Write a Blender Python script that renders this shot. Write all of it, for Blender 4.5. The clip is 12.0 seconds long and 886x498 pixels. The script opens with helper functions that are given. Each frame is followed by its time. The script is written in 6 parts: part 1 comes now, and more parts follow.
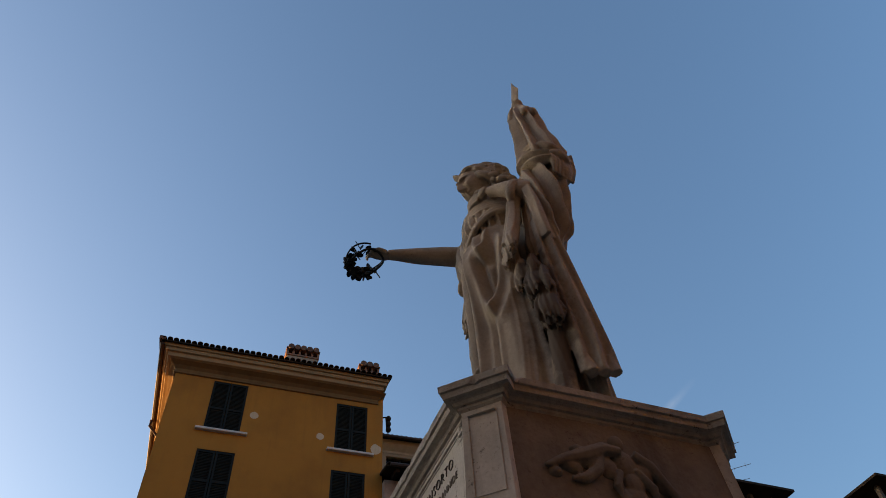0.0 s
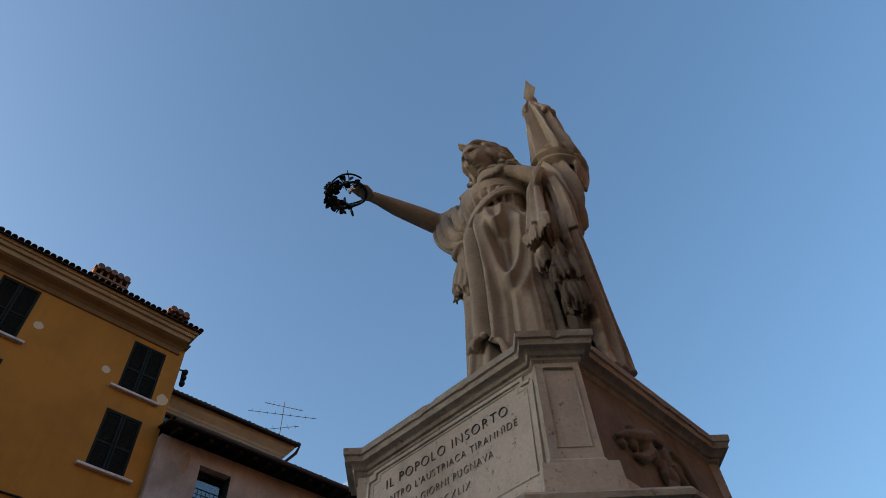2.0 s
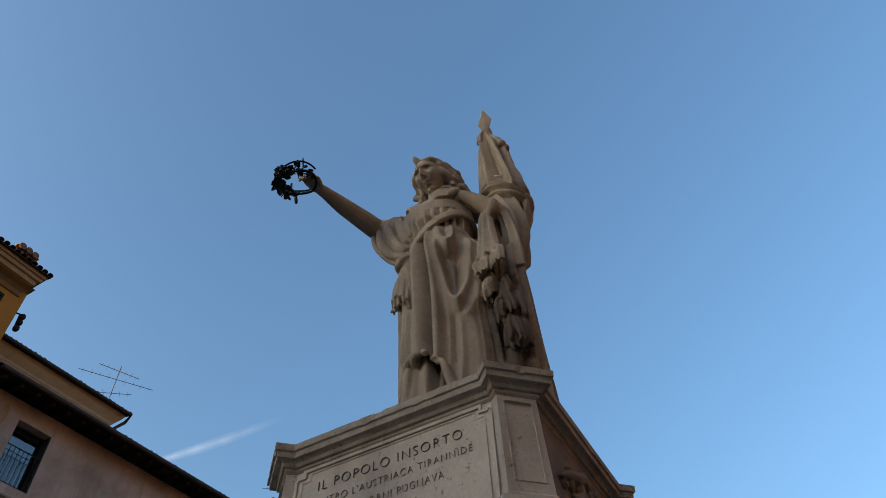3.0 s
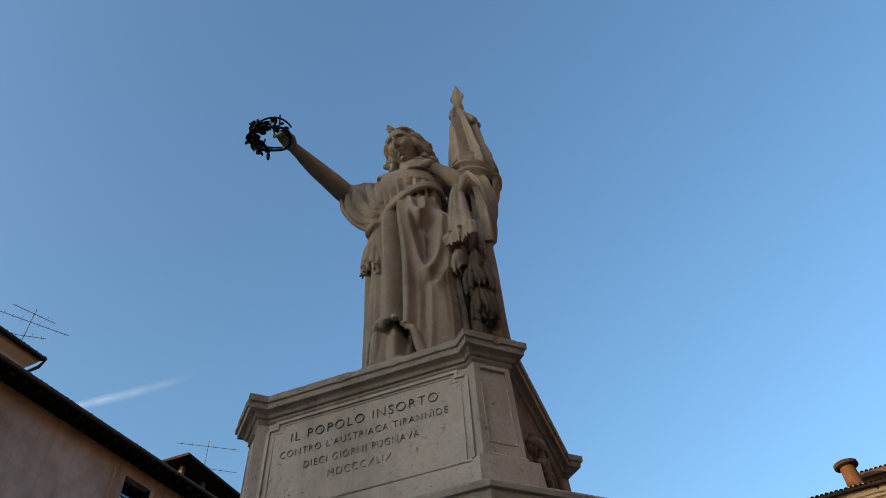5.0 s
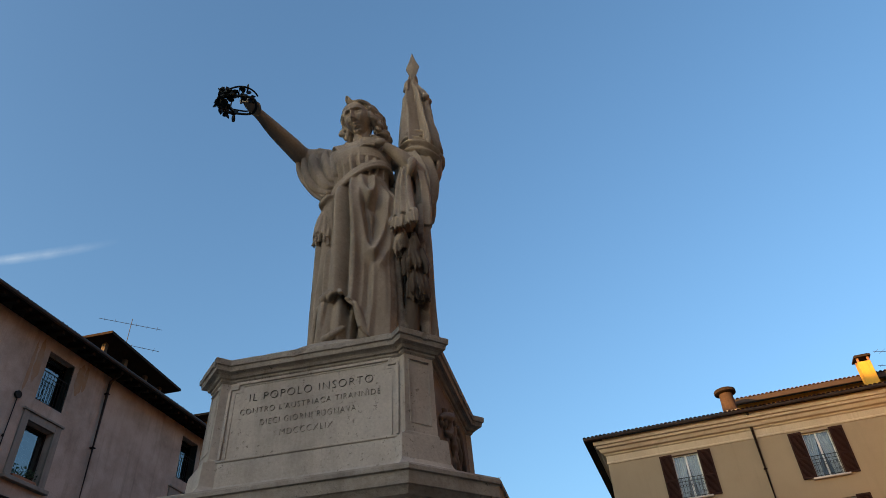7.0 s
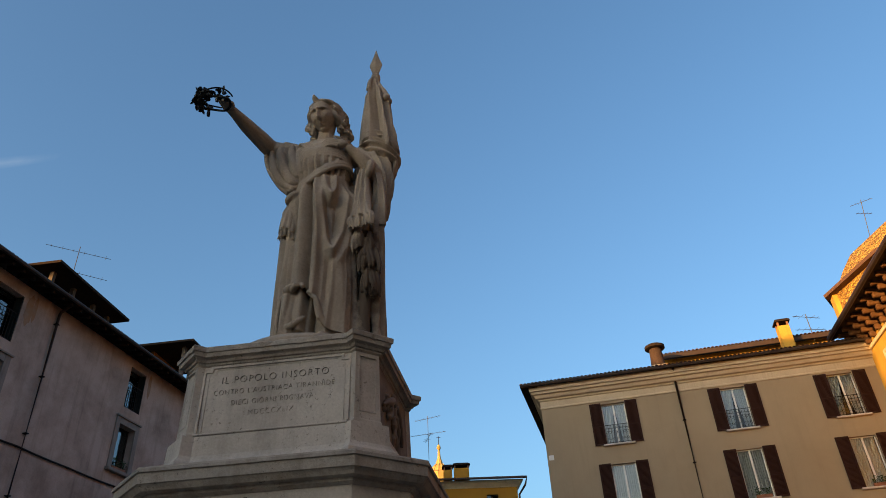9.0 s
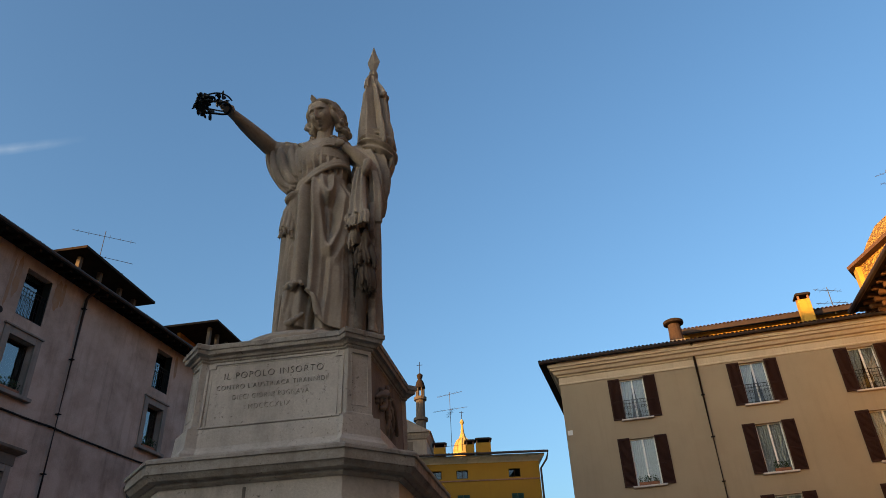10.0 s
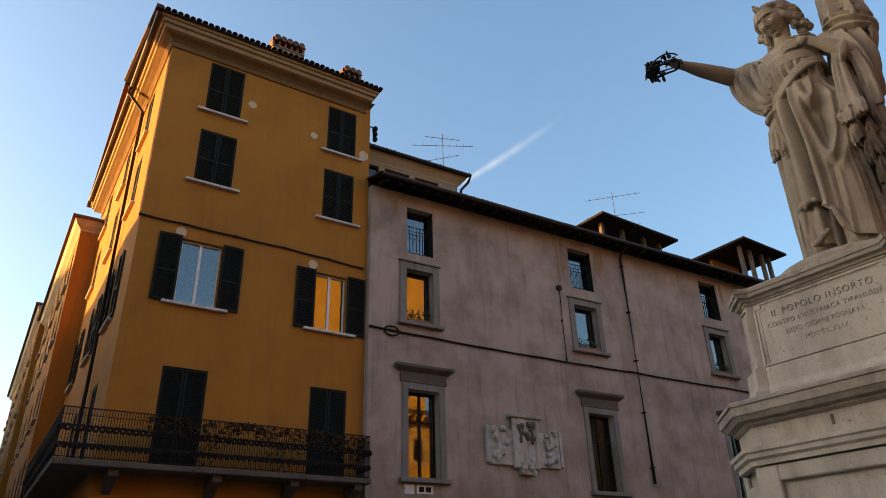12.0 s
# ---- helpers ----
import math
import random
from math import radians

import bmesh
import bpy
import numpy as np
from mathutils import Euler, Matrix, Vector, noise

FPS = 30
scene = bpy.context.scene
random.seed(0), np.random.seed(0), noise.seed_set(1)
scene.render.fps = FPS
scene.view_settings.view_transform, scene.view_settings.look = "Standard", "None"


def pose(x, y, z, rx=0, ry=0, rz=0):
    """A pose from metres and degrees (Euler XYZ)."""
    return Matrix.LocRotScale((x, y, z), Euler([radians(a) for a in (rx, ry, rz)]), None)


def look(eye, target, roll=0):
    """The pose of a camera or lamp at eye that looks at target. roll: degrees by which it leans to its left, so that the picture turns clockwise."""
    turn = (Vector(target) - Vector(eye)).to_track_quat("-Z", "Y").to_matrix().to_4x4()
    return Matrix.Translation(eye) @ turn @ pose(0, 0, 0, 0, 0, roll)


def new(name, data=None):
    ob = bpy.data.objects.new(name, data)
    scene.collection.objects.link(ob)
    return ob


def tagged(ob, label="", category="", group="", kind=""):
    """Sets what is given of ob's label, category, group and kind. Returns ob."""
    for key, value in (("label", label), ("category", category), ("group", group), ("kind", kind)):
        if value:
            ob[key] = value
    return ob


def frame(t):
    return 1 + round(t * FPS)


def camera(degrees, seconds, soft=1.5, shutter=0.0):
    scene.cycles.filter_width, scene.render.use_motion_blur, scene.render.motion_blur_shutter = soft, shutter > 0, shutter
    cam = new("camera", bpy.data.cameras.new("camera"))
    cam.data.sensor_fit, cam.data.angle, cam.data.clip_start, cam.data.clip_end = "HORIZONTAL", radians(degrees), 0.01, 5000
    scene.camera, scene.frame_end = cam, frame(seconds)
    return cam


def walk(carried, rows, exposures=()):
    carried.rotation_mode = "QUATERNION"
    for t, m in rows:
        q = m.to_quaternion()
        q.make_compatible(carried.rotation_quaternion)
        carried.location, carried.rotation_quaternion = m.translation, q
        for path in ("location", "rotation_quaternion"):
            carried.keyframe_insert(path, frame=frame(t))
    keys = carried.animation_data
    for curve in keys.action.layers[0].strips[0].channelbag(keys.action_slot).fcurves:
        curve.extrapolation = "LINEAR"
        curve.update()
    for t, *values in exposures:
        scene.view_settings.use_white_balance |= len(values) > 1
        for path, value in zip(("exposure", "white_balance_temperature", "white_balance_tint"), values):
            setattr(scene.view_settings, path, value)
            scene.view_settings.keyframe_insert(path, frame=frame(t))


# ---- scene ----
cam = camera(64.3, 12.0, soft=0.7)
PATH = [
    (0, (-0.037, -0.016, 1.56), (0.487, 1.129, 3.114), -5.2),
    (0.5, (-0.382, 0.322, 1.548), (0.156, 1.46, 3.102), -5.3),
    (1, (-0.725, 0.636, 1.559), (-0.153, 1.751, 3.118), -5.0),
    (1.5, (-0.934, 0.934, 1.519), (-0.19, 1.958, 3.068), -4.6),
    (2, (-1.121, 1.218, 1.52), (-0.176, 2.072, 3.063), -3.8),
    (2.5, (-1.396, 1.478, 1.541), (-0.309, 2.156, 3.077), -4.1),
    (4.5, (-1.796, 1.922, 1.49), (-0.572, 2.33, 3.018), -5.6),
    (5, (-1.831, 1.933, 1.437), (-0.538, 2.339, 2.908), -5.4),
    (5.5, (-1.985, 1.897, 1.411), (-0.563, 2.324, 2.752), -4.9),
    (6, (-2.317, 1.855, 1.418), (-0.825, 2.26, 2.687), -4.4),
    (6.5, (-2.642, 1.72, 1.389), (-1.133, 2.096, 2.647), -4.1),
    (7, (-2.961, 1.637, 1.4), (-1.424, 1.936, 2.645), -3.8),
    (9, (-4.056, 1.379, 1.375), (-2.393, 1.574, 2.469), -3.0),
    (9.5, (-4.202, 1.188, 1.378), (-2.515, 1.391, 2.435), -3.2),
    (10, (-4.352, 1.002, 1.402), (-2.663, 1.27, 2.439), -2.7),
    (10.5, (-4.514, 0.894, 1.404), (-2.834, 1.323, 2.401), -2.5),
    (11, (-4.608, 0.776, 1.423), (-2.993, 1.456, 2.387), -2.3),
    (11.5, (-4.704, 0.698, 1.467), (-3.317, 1.806, 2.388), -2.4),
    (12, (-4.844, 0.663, 1.463), (-3.805, 2.118, 2.36), -1.7),
]
EXPOSURES = [(0, 2.03, 7180, 12), (1.5, 2.12, 7100, 10), (2.5, 2.22, 6900, 8), (5.5, 2.2, 6750, 5), (9.5, 1.92, 6600, 6), (11, 1.98, 6650, 6), (11.5, 2.12, 6700, 7), (12, 2.62, 7800, 11)]
walk(cam, [(t, look(eye, target, roll)) for t, eye, target, roll in PATH], EXPOSURES)

# ---- world, sun and exposure ----
SUN_AZ, SUN_EL = 140.0, 5.5
world = bpy.data.worlds.new("evening_sky")
scene.world = world
world.use_nodes = True
wn = world.node_tree.nodes
sky = wn.new("ShaderNodeTexSky")
sky.sky_type = "NISHITA"
sky.sun_disc = False
sky.sun_elevation = radians(SUN_EL)
sky.sun_rotation = radians(90 - SUN_AZ)
sky.altitude = 200
sky.air_density, sky.dust_density, sky.ozone_density = 1.0, 4.5, 2.8
wn["Background"].inputs["Strength"].default_value = 0.13
world.node_tree.links.new(sky.outputs[0], wn["Background"].inputs["Color"])
sun = new("sun", bpy.data.lights.new("sun", "SUN"))
sun.data.energy, sun.data.angle, sun.data.color = 2.7, radians(0.5), (1.0, 0.5, 0.15)
ce = math.cos(radians(SUN_EL))
sun.matrix_world = look((60 * ce * math.cos(radians(SUN_AZ)), 60 * ce * math.sin(radians(SUN_AZ)), 60 * math.sin(radians(SUN_EL))), (0, 0, 0))


# ---- materials ----
def nodes_of(name):
    m = bpy.data.materials.new(name)
    m.use_nodes = True
    nt = m.node_tree
    return m, nt, nt.nodes["Principled BSDF"]


def noise_node(nt, scale, detail=6, rough=0.6, stretch=(1, 1, 1), source="Object"):
    tc = nt.nodes.new("ShaderNodeTexCoord")
    mp = nt.nodes.new("ShaderNodeMapping")
    mp.inputs["Scale"].default_value = stretch
    nz = nt.nodes.new("ShaderNodeTexNoise")
    nz.inputs["Scale"].default_value, nz.inputs["Detail"].default_value, nz.inputs["Roughness"].default_value = scale, detail, rough
    nt.links.new(tc.outputs[source], mp.inputs["Vector"])
    nt.links.new(mp.outputs[0], nz.inputs["Vector"])
    return nz


def ramp(nt, src, lo, hi):
    r = nt.nodes.new("ShaderNodeMapRange")
    r.inputs["From Min"].default_value, r.inputs["From Max"].default_value = lo, hi
    nt.links.new(src, r.inputs["Value"])
    return r.outputs[0]


def mixc(nt, fac, a, b, blend="MIX"):
    m = nt.nodes.new("ShaderNodeMix")
    m.data_type, m.blend_type = "RGBA", blend
    if isinstance(fac, float):
        m.inputs[0].default_value = fac
    else:
        nt.links.new(fac, m.inputs[0])
    for i, c in ((6, a), (7, b)):
        if isinstance(c, tuple):
            m.inputs[i].default_value = (*c, 1)
        else:
            nt.links.new(c, m.inputs[i])
    return m.outputs[2]


def weathered(name, base, stain, dark, rough=0.85, grain=25.0, blotch=1.3, streak=0.6, bump=0.25, depth=0.01, metal=0.0, spec=0.3, pits=0.0):
    """A mineral or painted surface: two-scale mottling, vertical run-off streaks, and fine relief."""
    m, nt, p = nodes_of(name)
    big = noise_node(nt, blotch, 8, 0.65)
    fine = noise_node(nt, grain, 5, 0.6)
    run = noise_node(nt, 1.0, 6, 0.62, (3.2, 3.2, 0.28))
    c = mixc(nt, ramp(nt, big.outputs[0], 0.42, 0.66), base, stain)
    f = nt.nodes.new("ShaderNodeMath")
    f.operation = "MULTIPLY"
    f.inputs[1].default_value = streak
    nt.links.new(ramp(nt, run.outputs[0], 0.52, 0.74), f.inputs[0])
    c = mixc(nt, f.outputs[0], c, dark)
    c = mixc(nt, ramp(nt, fine.outputs[0], 0.3, 0.7), mixc(nt, 0.22, c, dark), c)
    if pits:
        pit = noise_node(nt, 26.0, 9, 0.75)
        zone = noise_node(nt, 1.7, 4, 0.6)
        g = nt.nodes.new("ShaderNodeMath")
        g.operation = "MULTIPLY"
        nt.links.new(ramp(nt, pit.outputs[0], 0.57, 0.66), g.inputs[0])
        nt.links.new(ramp(nt, zone.outputs[0], 0.42, 0.62), g.inputs[1])
        g2 = nt.nodes.new("ShaderNodeMath")
        g2.operation = "MULTIPLY"
        g2.inputs[1].default_value = pits
        nt.links.new(g.outputs[0], g2.inputs[0])
        c = mixc(nt, g2.outputs[0], c, tuple(0.6 * v for v in dark))
    nt.links.new(c, p.inputs["Base Color"])
    p.inputs["Specular IOR Level"].default_value = spec
    p.inputs["Roughness"].default_value, p.inputs["Metallic"].default_value = rough, metal
    b = nt.nodes.new("ShaderNodeBump")
    b.inputs["Strength"].default_value, b.inputs["Distance"].default_value = bump, depth
    add = nt.nodes.new("ShaderNodeMath")
    add.operation = "ADD"
    nt.links.new(fine.outputs[0], add.inputs[0])
    nt.links.new(big.outputs[0], add.inputs[1])
    nt.links.new(add.outputs[0], b.inputs["Height"])
    nt.links.new(b.outputs[0], p.inputs["Normal"])
    return m


def rubble(name):
    """Rubble masonry: irregular stones, coloured warm with evening sunlight, with recessed mortar."""
    m, nt, p = nodes_of(name)
    tc = nt.nodes.new("ShaderNodeTexCoord")
    mp = nt.nodes.new("ShaderNodeMapping")
    mp.inputs["Scale"].default_value = (1.0, 1.0, 2.4)
    nt.links.new(tc.outputs["Object"], mp.inputs["Vector"])
    cell = nt.nodes.new("ShaderNodeTexVoronoi")
    cell.inputs["Scale"].default_value = 3.3
    edge = nt.nodes.new("ShaderNodeTexVoronoi")
    edge.feature = "DISTANCE_TO_EDGE"
    edge.inputs["Scale"].default_value = 3.3
    for v in (cell, edge):
        nt.links.new(mp.outputs[0], v.inputs["Vector"])
    sep = nt.nodes.new("ShaderNodeSeparateColor")
    nt.links.new(cell.outputs["Color"], sep.inputs[0])
    stone = mixc(nt, sep.outputs[0], (0.6, 0.37, 0.07), (0.3, 0.155, 0.035))
    joint = ramp(nt, edge.outputs["Distance"], 0.0, 0.09)
    nt.links.new(mixc(nt, joint, (0.16, 0.08, 0.03), stone), p.inputs["Base Color"])
    b = nt.nodes.new("ShaderNodeBump")
    b.inputs["Strength"].default_value, b.inputs["Distance"].default_value = 0.9, 0.08
    nt.links.new(joint, b.inputs["Height"])
    nt.links.new(b.outputs[0], p.inputs["Normal"])
    p.inputs["Roughness"].default_value = 0.9
    return m


def tile_mat(name):
    """Terracotta roof tiles, each a shade of its own."""
    m, nt, p = nodes_of(name)
    info = nt.nodes.new("ShaderNodeObjectInfo")
    fine = noise_node(nt, 14.0)
    c = mixc(nt, info.outputs["Random"], (0.12, 0.055, 0.032), (0.2, 0.095, 0.052))
    c = mixc(nt, ramp(nt, fine.outputs[0], 0.45, 0.7), c, (0.08, 0.06, 0.05))
    nt.links.new(c, p.inputs["Base Color"])
    p.inputs["Roughness"].default_value = 0.9
    return m


def pane_mat(name, ior):
    """Window glass: clear, with a real reflection."""
    m, nt, p = nodes_of(name)
    out = nt.nodes["Material Output"]
    nt.nodes.remove(p)
    tr = nt.nodes.new("ShaderNodeBsdfTransparent")
    tr.inputs["Color"].default_value = (0.82, 0.86, 0.88, 1)
    gl = nt.nodes.new("ShaderNodeBsdfGlossy")
    gl.inputs["Roughness"].default_value = 0.03
    fr = nt.nodes.new("ShaderNodeFresnel")
    fr.inputs["IOR"].default_value = ior
    mx = nt.nodes.new("ShaderNodeMixShader")
    nt.links.new(fr.outputs[0], mx.inputs[0])
    nt.links.new(tr.outputs[0], mx.inputs[1])
    nt.links.new(gl.outputs[0], mx.inputs[2])
    nt.links.new(mx.outputs[0], out.inputs["Surface"])
    return m


M = {
    "statue": weathered("statue_marble", (0.42, 0.345, 0.262), (0.315, 0.255, 0.19), (0.075, 0.057, 0.042), 0.8, 40, 2.6, 0.5, 0.3, 0.006, pits=0.45),
    "pedestal": weathered("pedestal_stone", (0.6, 0.535, 0.45), (0.47, 0.415, 0.345), (0.17, 0.135, 0.105), 0.8, 45, 2.6, 0.5, 0.6, 0.006, pits=1.0),
    "pedestal_dirty": weathered("cornice_stone", (0.44, 0.385, 0.315), (0.33, 0.28, 0.22), (0.06, 0.048, 0.038), 0.85, 30, 5.0, 0.5, 0.8, 0.01, pits=1.0),
    "tablet": weathered("sooty_marble", (0.56, 0.5, 0.44), (0.4, 0.34, 0.29), (0.06, 0.046, 0.036), 0.8, 30, 3.5, 0.7, 0.5, 0.008, pits=0.9),
    # stained stone, with the shade of the side faces put into its colour
    "side_stone": weathered("stained_shaded_side_stone", (0.23, 0.19, 0.145), (0.15, 0.12, 0.088), (0.05, 0.038, 0.028), 0.85, 30, 2.2, 0.7, 0.5, 0.008, pits=0.8),
    "letter": weathered("letter_paint", (0.07, 0.06, 0.05), (0.14, 0.12, 0.1), (0.25, 0.22, 0.18), 0.9, 60, 9.0, 0.3, 0.1, 0.002),
    "letter_worn": weathered("worn_letter_paint", (0.17, 0.145, 0.115), (0.24, 0.21, 0.17), (0.33, 0.28, 0.22), 0.9, 60, 7.0, 0.4, 0.1, 0.002),
    "bronze": weathered("dark_bronze", (0.025, 0.028, 0.03), (0.04, 0.05, 0.045), (0.012, 0.012, 0.012), 0.5, 60, 8, 0.3, 0.2, 0.002, 0.6),
    "ochre": weathered("ochre_plaster", (0.43, 0.176, 0.025), (0.335, 0.137, 0.021), (0.19, 0.088, 0.022), 0.9, 30, 0.45, 0.35, 0.25, 0.006),
    "ochre_trim": weathered("brown_cornice", (0.4, 0.27, 0.14), (0.33, 0.22, 0.115), (0.17, 0.11, 0.06), 0.88, 25, 0.8, 0.4, 0.2, 0.006),
    "ochre_patch": weathered("pale_repair_plaster", (0.55, 0.42, 0.28), (0.6, 0.48, 0.34), (0.45, 0.3, 0.15), 0.9),
    "yellow": weathered("yellow_plaster", (0.36, 0.19, 0.02), (0.32, 0.165, 0.02), (0.26, 0.13, 0.022), 0.9, 25, 0.4, 0.25, 0.2, 0.006),
    "grey": weathered("grey_lime_plaster", (0.45, 0.35, 0.29), (0.27, 0.2, 0.16), (0.1, 0.07, 0.054), 0.92, 22, 0.6, 0.42, 0.5, 0.012, pits=0.45),
    "grey_trim": weathered("grey_stone_trim", (0.25, 0.215, 0.185), (0.2, 0.17, 0.145), (0.08, 0.065, 0.055), 0.9, 30, 1.5, 0.6, 0.4, 0.008),
    # sooty trim; on the church turret its dark colour stands for shade
    "dark_trim": weathered("sooty_shaded_stone_trim", (0.13, 0.105, 0.085), (0.1, 0.08, 0.065), (0.05, 0.04, 0.03), 0.9, 30, 1.5, 0.6, 0.4, 0.008),
    "rust": weathered("rust_stained_plaster", (0.3, 0.175, 0.1), (0.3, 0.22, 0.165), (0.16, 0.1, 0.065), 0.92, 22, 2.0, 0.5, 0.3, 0.006),
    "cream": weathered("cream_plaster", (0.36, 0.285, 0.19), (0.32, 0.25, 0.165), (0.23, 0.17, 0.11), 0.9, 25, 0.35, 0.25, 0.2, 0.006),
    "cream_trim": weathered("cream_cornice", (0.58, 0.48, 0.34), (0.5, 0.4, 0.28), (0.28, 0.21, 0.14), 0.85, 25, 0.8, 0.35, 0.2, 0.006),
    # plaster with the gold of the low sun mixed into its colour
    "lit": weathered("sun_tinted_plaster", (0.56, 0.34, 0.055), (0.46, 0.27, 0.042), (0.28, 0.15, 0.03), 0.9, 25, 0.7, 0.4, 0.3, 0.008),
    "ivory": weathered("ivory_stone", (0.66, 0.55, 0.38), (0.55, 0.45, 0.3), (0.35, 0.28, 0.18), 0.85),
    # dark brick, darkened further in colour to stand for a shaded chimney
    "old_brick": weathered("dark_shaded_old_brick", (0.075, 0.048, 0.036), (0.055, 0.036, 0.028), (0.025, 0.018, 0.015), 0.9, 14, 5.0, 0.4, 0.6, 0.02, spec=0.15),
    # lantern stone, its colour already gilded by the low sun
    "golden_stone": weathered("sun_tinted_limestone", (0.58, 0.4, 0.14), (0.48, 0.32, 0.1), (0.3, 0.19, 0.06), 0.85, 12, 1.0),
    "brick": weathered("weathered_brick", (0.3, 0.16, 0.1), (0.24, 0.12, 0.08), (0.1, 0.06, 0.045), 0.9, 12, 3.0, 0.4, 0.6, 0.02),
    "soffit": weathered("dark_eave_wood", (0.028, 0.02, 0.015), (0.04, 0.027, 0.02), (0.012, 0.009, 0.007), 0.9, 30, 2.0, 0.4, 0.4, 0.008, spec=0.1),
    "bracket_wood": weathered("carved_brown_wood", (0.1, 0.05, 0.025), (0.14, 0.07, 0.03), (0.03, 0.016, 0.01), 0.85, 25, 4.0, 0.5, 0.5, 0.01, spec=0.15),
    # brown band whose colour also holds the shade below the cornice
    "cove": weathered("brown_shaded_cove_plaster", (0.2, 0.115, 0.045), (0.16, 0.09, 0.035), (0.08, 0.045, 0.02), 0.9, 25, 1.2, 0.4, 0.25, 0.006),
    "green_shutter": weathered("dark_green_shutter", (0.013, 0.017, 0.016), (0.02, 0.023, 0.02), (0.008, 0.009, 0.008), 0.7, 30, 2, 0.3, 0.2, 0.004, spec=0.1),
    "bright_green": weathered("bottle_green_shutter", (0.02, 0.06, 0.045), (0.025, 0.07, 0.05), (0.012, 0.03, 0.024), 0.6),
    "brown_shutter": weathered("brown_shutter_paint", (0.042, 0.018, 0.013), (0.034, 0.015, 0.012), (0.018, 0.009, 0.007), 0.7, 30, 2, 0.3, 0.2, 0.004, spec=0.12),
    "white": weathered("white_paint", (0.78, 0.77, 0.74), (0.72, 0.7, 0.66), (0.5, 0.47, 0.42), 0.5, 20, 2, 0.2, 0.1, 0.002),
    "sill": weathered("pale_sill_stone", (0.62, 0.56, 0.5), (0.54, 0.48, 0.42), (0.3, 0.25, 0.2), 0.8),
    "curtain": weathered("white_voile", (0.75, 0.74, 0.72), (0.68, 0.67, 0.65), (0.5, 0.5, 0.5), 0.9, 8, 2, 0.4, 0.2, 0.01),
    "iron": weathered("black_iron", (0.012, 0.011, 0.01), (0.02, 0.015, 0.012), (0.03, 0.015, 0.01), 0.7, 40, 5, 0.3, 0.2, 0.002, spec=0.15),
    "steel": weathered("dull_aluminium", (0.09, 0.09, 0.09), (0.07, 0.07, 0.07), (0.05, 0.05, 0.05), 0.6, 40, 5, 0.3, 0.1, 0.002, 0.3),
    "copper": weathered("brown_copper_pipe", (0.05, 0.03, 0.023), (0.045, 0.032, 0.027), (0.02, 0.016, 0.013), 0.6, 20, 3, 0.4, 0.15, 0.003, 0.1),
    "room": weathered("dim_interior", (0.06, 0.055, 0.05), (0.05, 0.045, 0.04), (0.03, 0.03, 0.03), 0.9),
    "leaf": weathered("window_box_leaves", (0.04, 0.07, 0.03), (0.05, 0.09, 0.035), (0.02, 0.03, 0.015), 0.7, 15, 4),
    "dry_leaf": weathered("dry_creeper", (0.06, 0.035, 0.02), (0.045, 0.03, 0.015), (0.02, 0.014, 0.01), 0.9, 15, 4),
    "pot": weathered("terracotta_pot", (0.3, 0.13, 0.07), (0.25, 0.11, 0.06), (0.12, 0.06, 0.04), 0.85),
    "paving": weathered("grey_paving_stone", (0.13, 0.12, 0.11), (0.1, 0.092, 0.085), (0.06, 0.055, 0.05), 0.85, 12, 0.8, 0.3, 0.4, 0.01),
    "plain": weathered("pale_town_plaster", (0.34, 0.27, 0.2), (0.3, 0.24, 0.175), (0.2, 0.16, 0.12), 0.9, 20, 0.4),
    "roof": tile_mat("terracotta_tile"),
    "rubble": rubble("rubble_masonry"),
    "pane": pane_mat("window_glass", 1.7),
    "double_pane": pane_mat("double_glazing", 2.5),
}


# darker colour with an uneven edge round the statue's hanging tassels
nt = M["statue"].node_tree
p = nt.nodes["Principled BSDF"]
base_sock = p.inputs["Base Color"].links[0].from_socket
tc = nt.nodes.new("ShaderNodeTexCoord")
mp = nt.nodes.new("ShaderNodeMapping")
mp.vector_type = "TEXTURE"
mp.inputs["Location"].default_value, mp.inputs["Scale"].default_value = (2.02, 2.88, 5.1), (0.2, 0.18, 0.75)
ln = nt.nodes.new("ShaderNodeVectorMath")
ln.operation = "LENGTH"
nt.links.new(tc.outputs["Object"], mp.inputs["Vector"])
nt.links.new(mp.outputs[0], ln.inputs[0])
nz = noise_node(nt, 7.0, 5, 0.6)
ad = nt.nodes.new("ShaderNodeMath")
nt.links.new(ln.outputs["Value"], ad.inputs[0])
nt.links.new(nz.outputs[0], ad.inputs[1])
nt.links.new(mixc(nt, ramp(nt, ad.outputs[0], 1.65, 1.3), base_sock, (0.1, 0.074, 0.052)), p.inputs["Base Color"])


# ---- building helpers ----
def mesh_of(bm, name, mat, smooth=False):
    me = bpy.data.meshes.new(name)
    bm.normal_update()
    bm.to_mesh(me)
    bm.free()
    me.materials.append(mat)
    if smooth:
        me.shade_smooth()
    return me


def part(name, bm, mat, parent, label="", smooth=False, kind=""):
    ob = new(name, mesh_of(bm, name, mat, smooth))
    ob.parent = parent
    if label or kind:
        tagged(ob, label, "", "", kind)
    return ob


def thing(name, m, label, category, group="", kind=""):
    ob = new(name)
    ob.matrix_world = m
    return tagged(ob, label, category, group, kind)


def shared(name, me, parent, m):
    ob = new(name, me)
    ob.parent = parent
    ob.matrix_local = m
    return ob


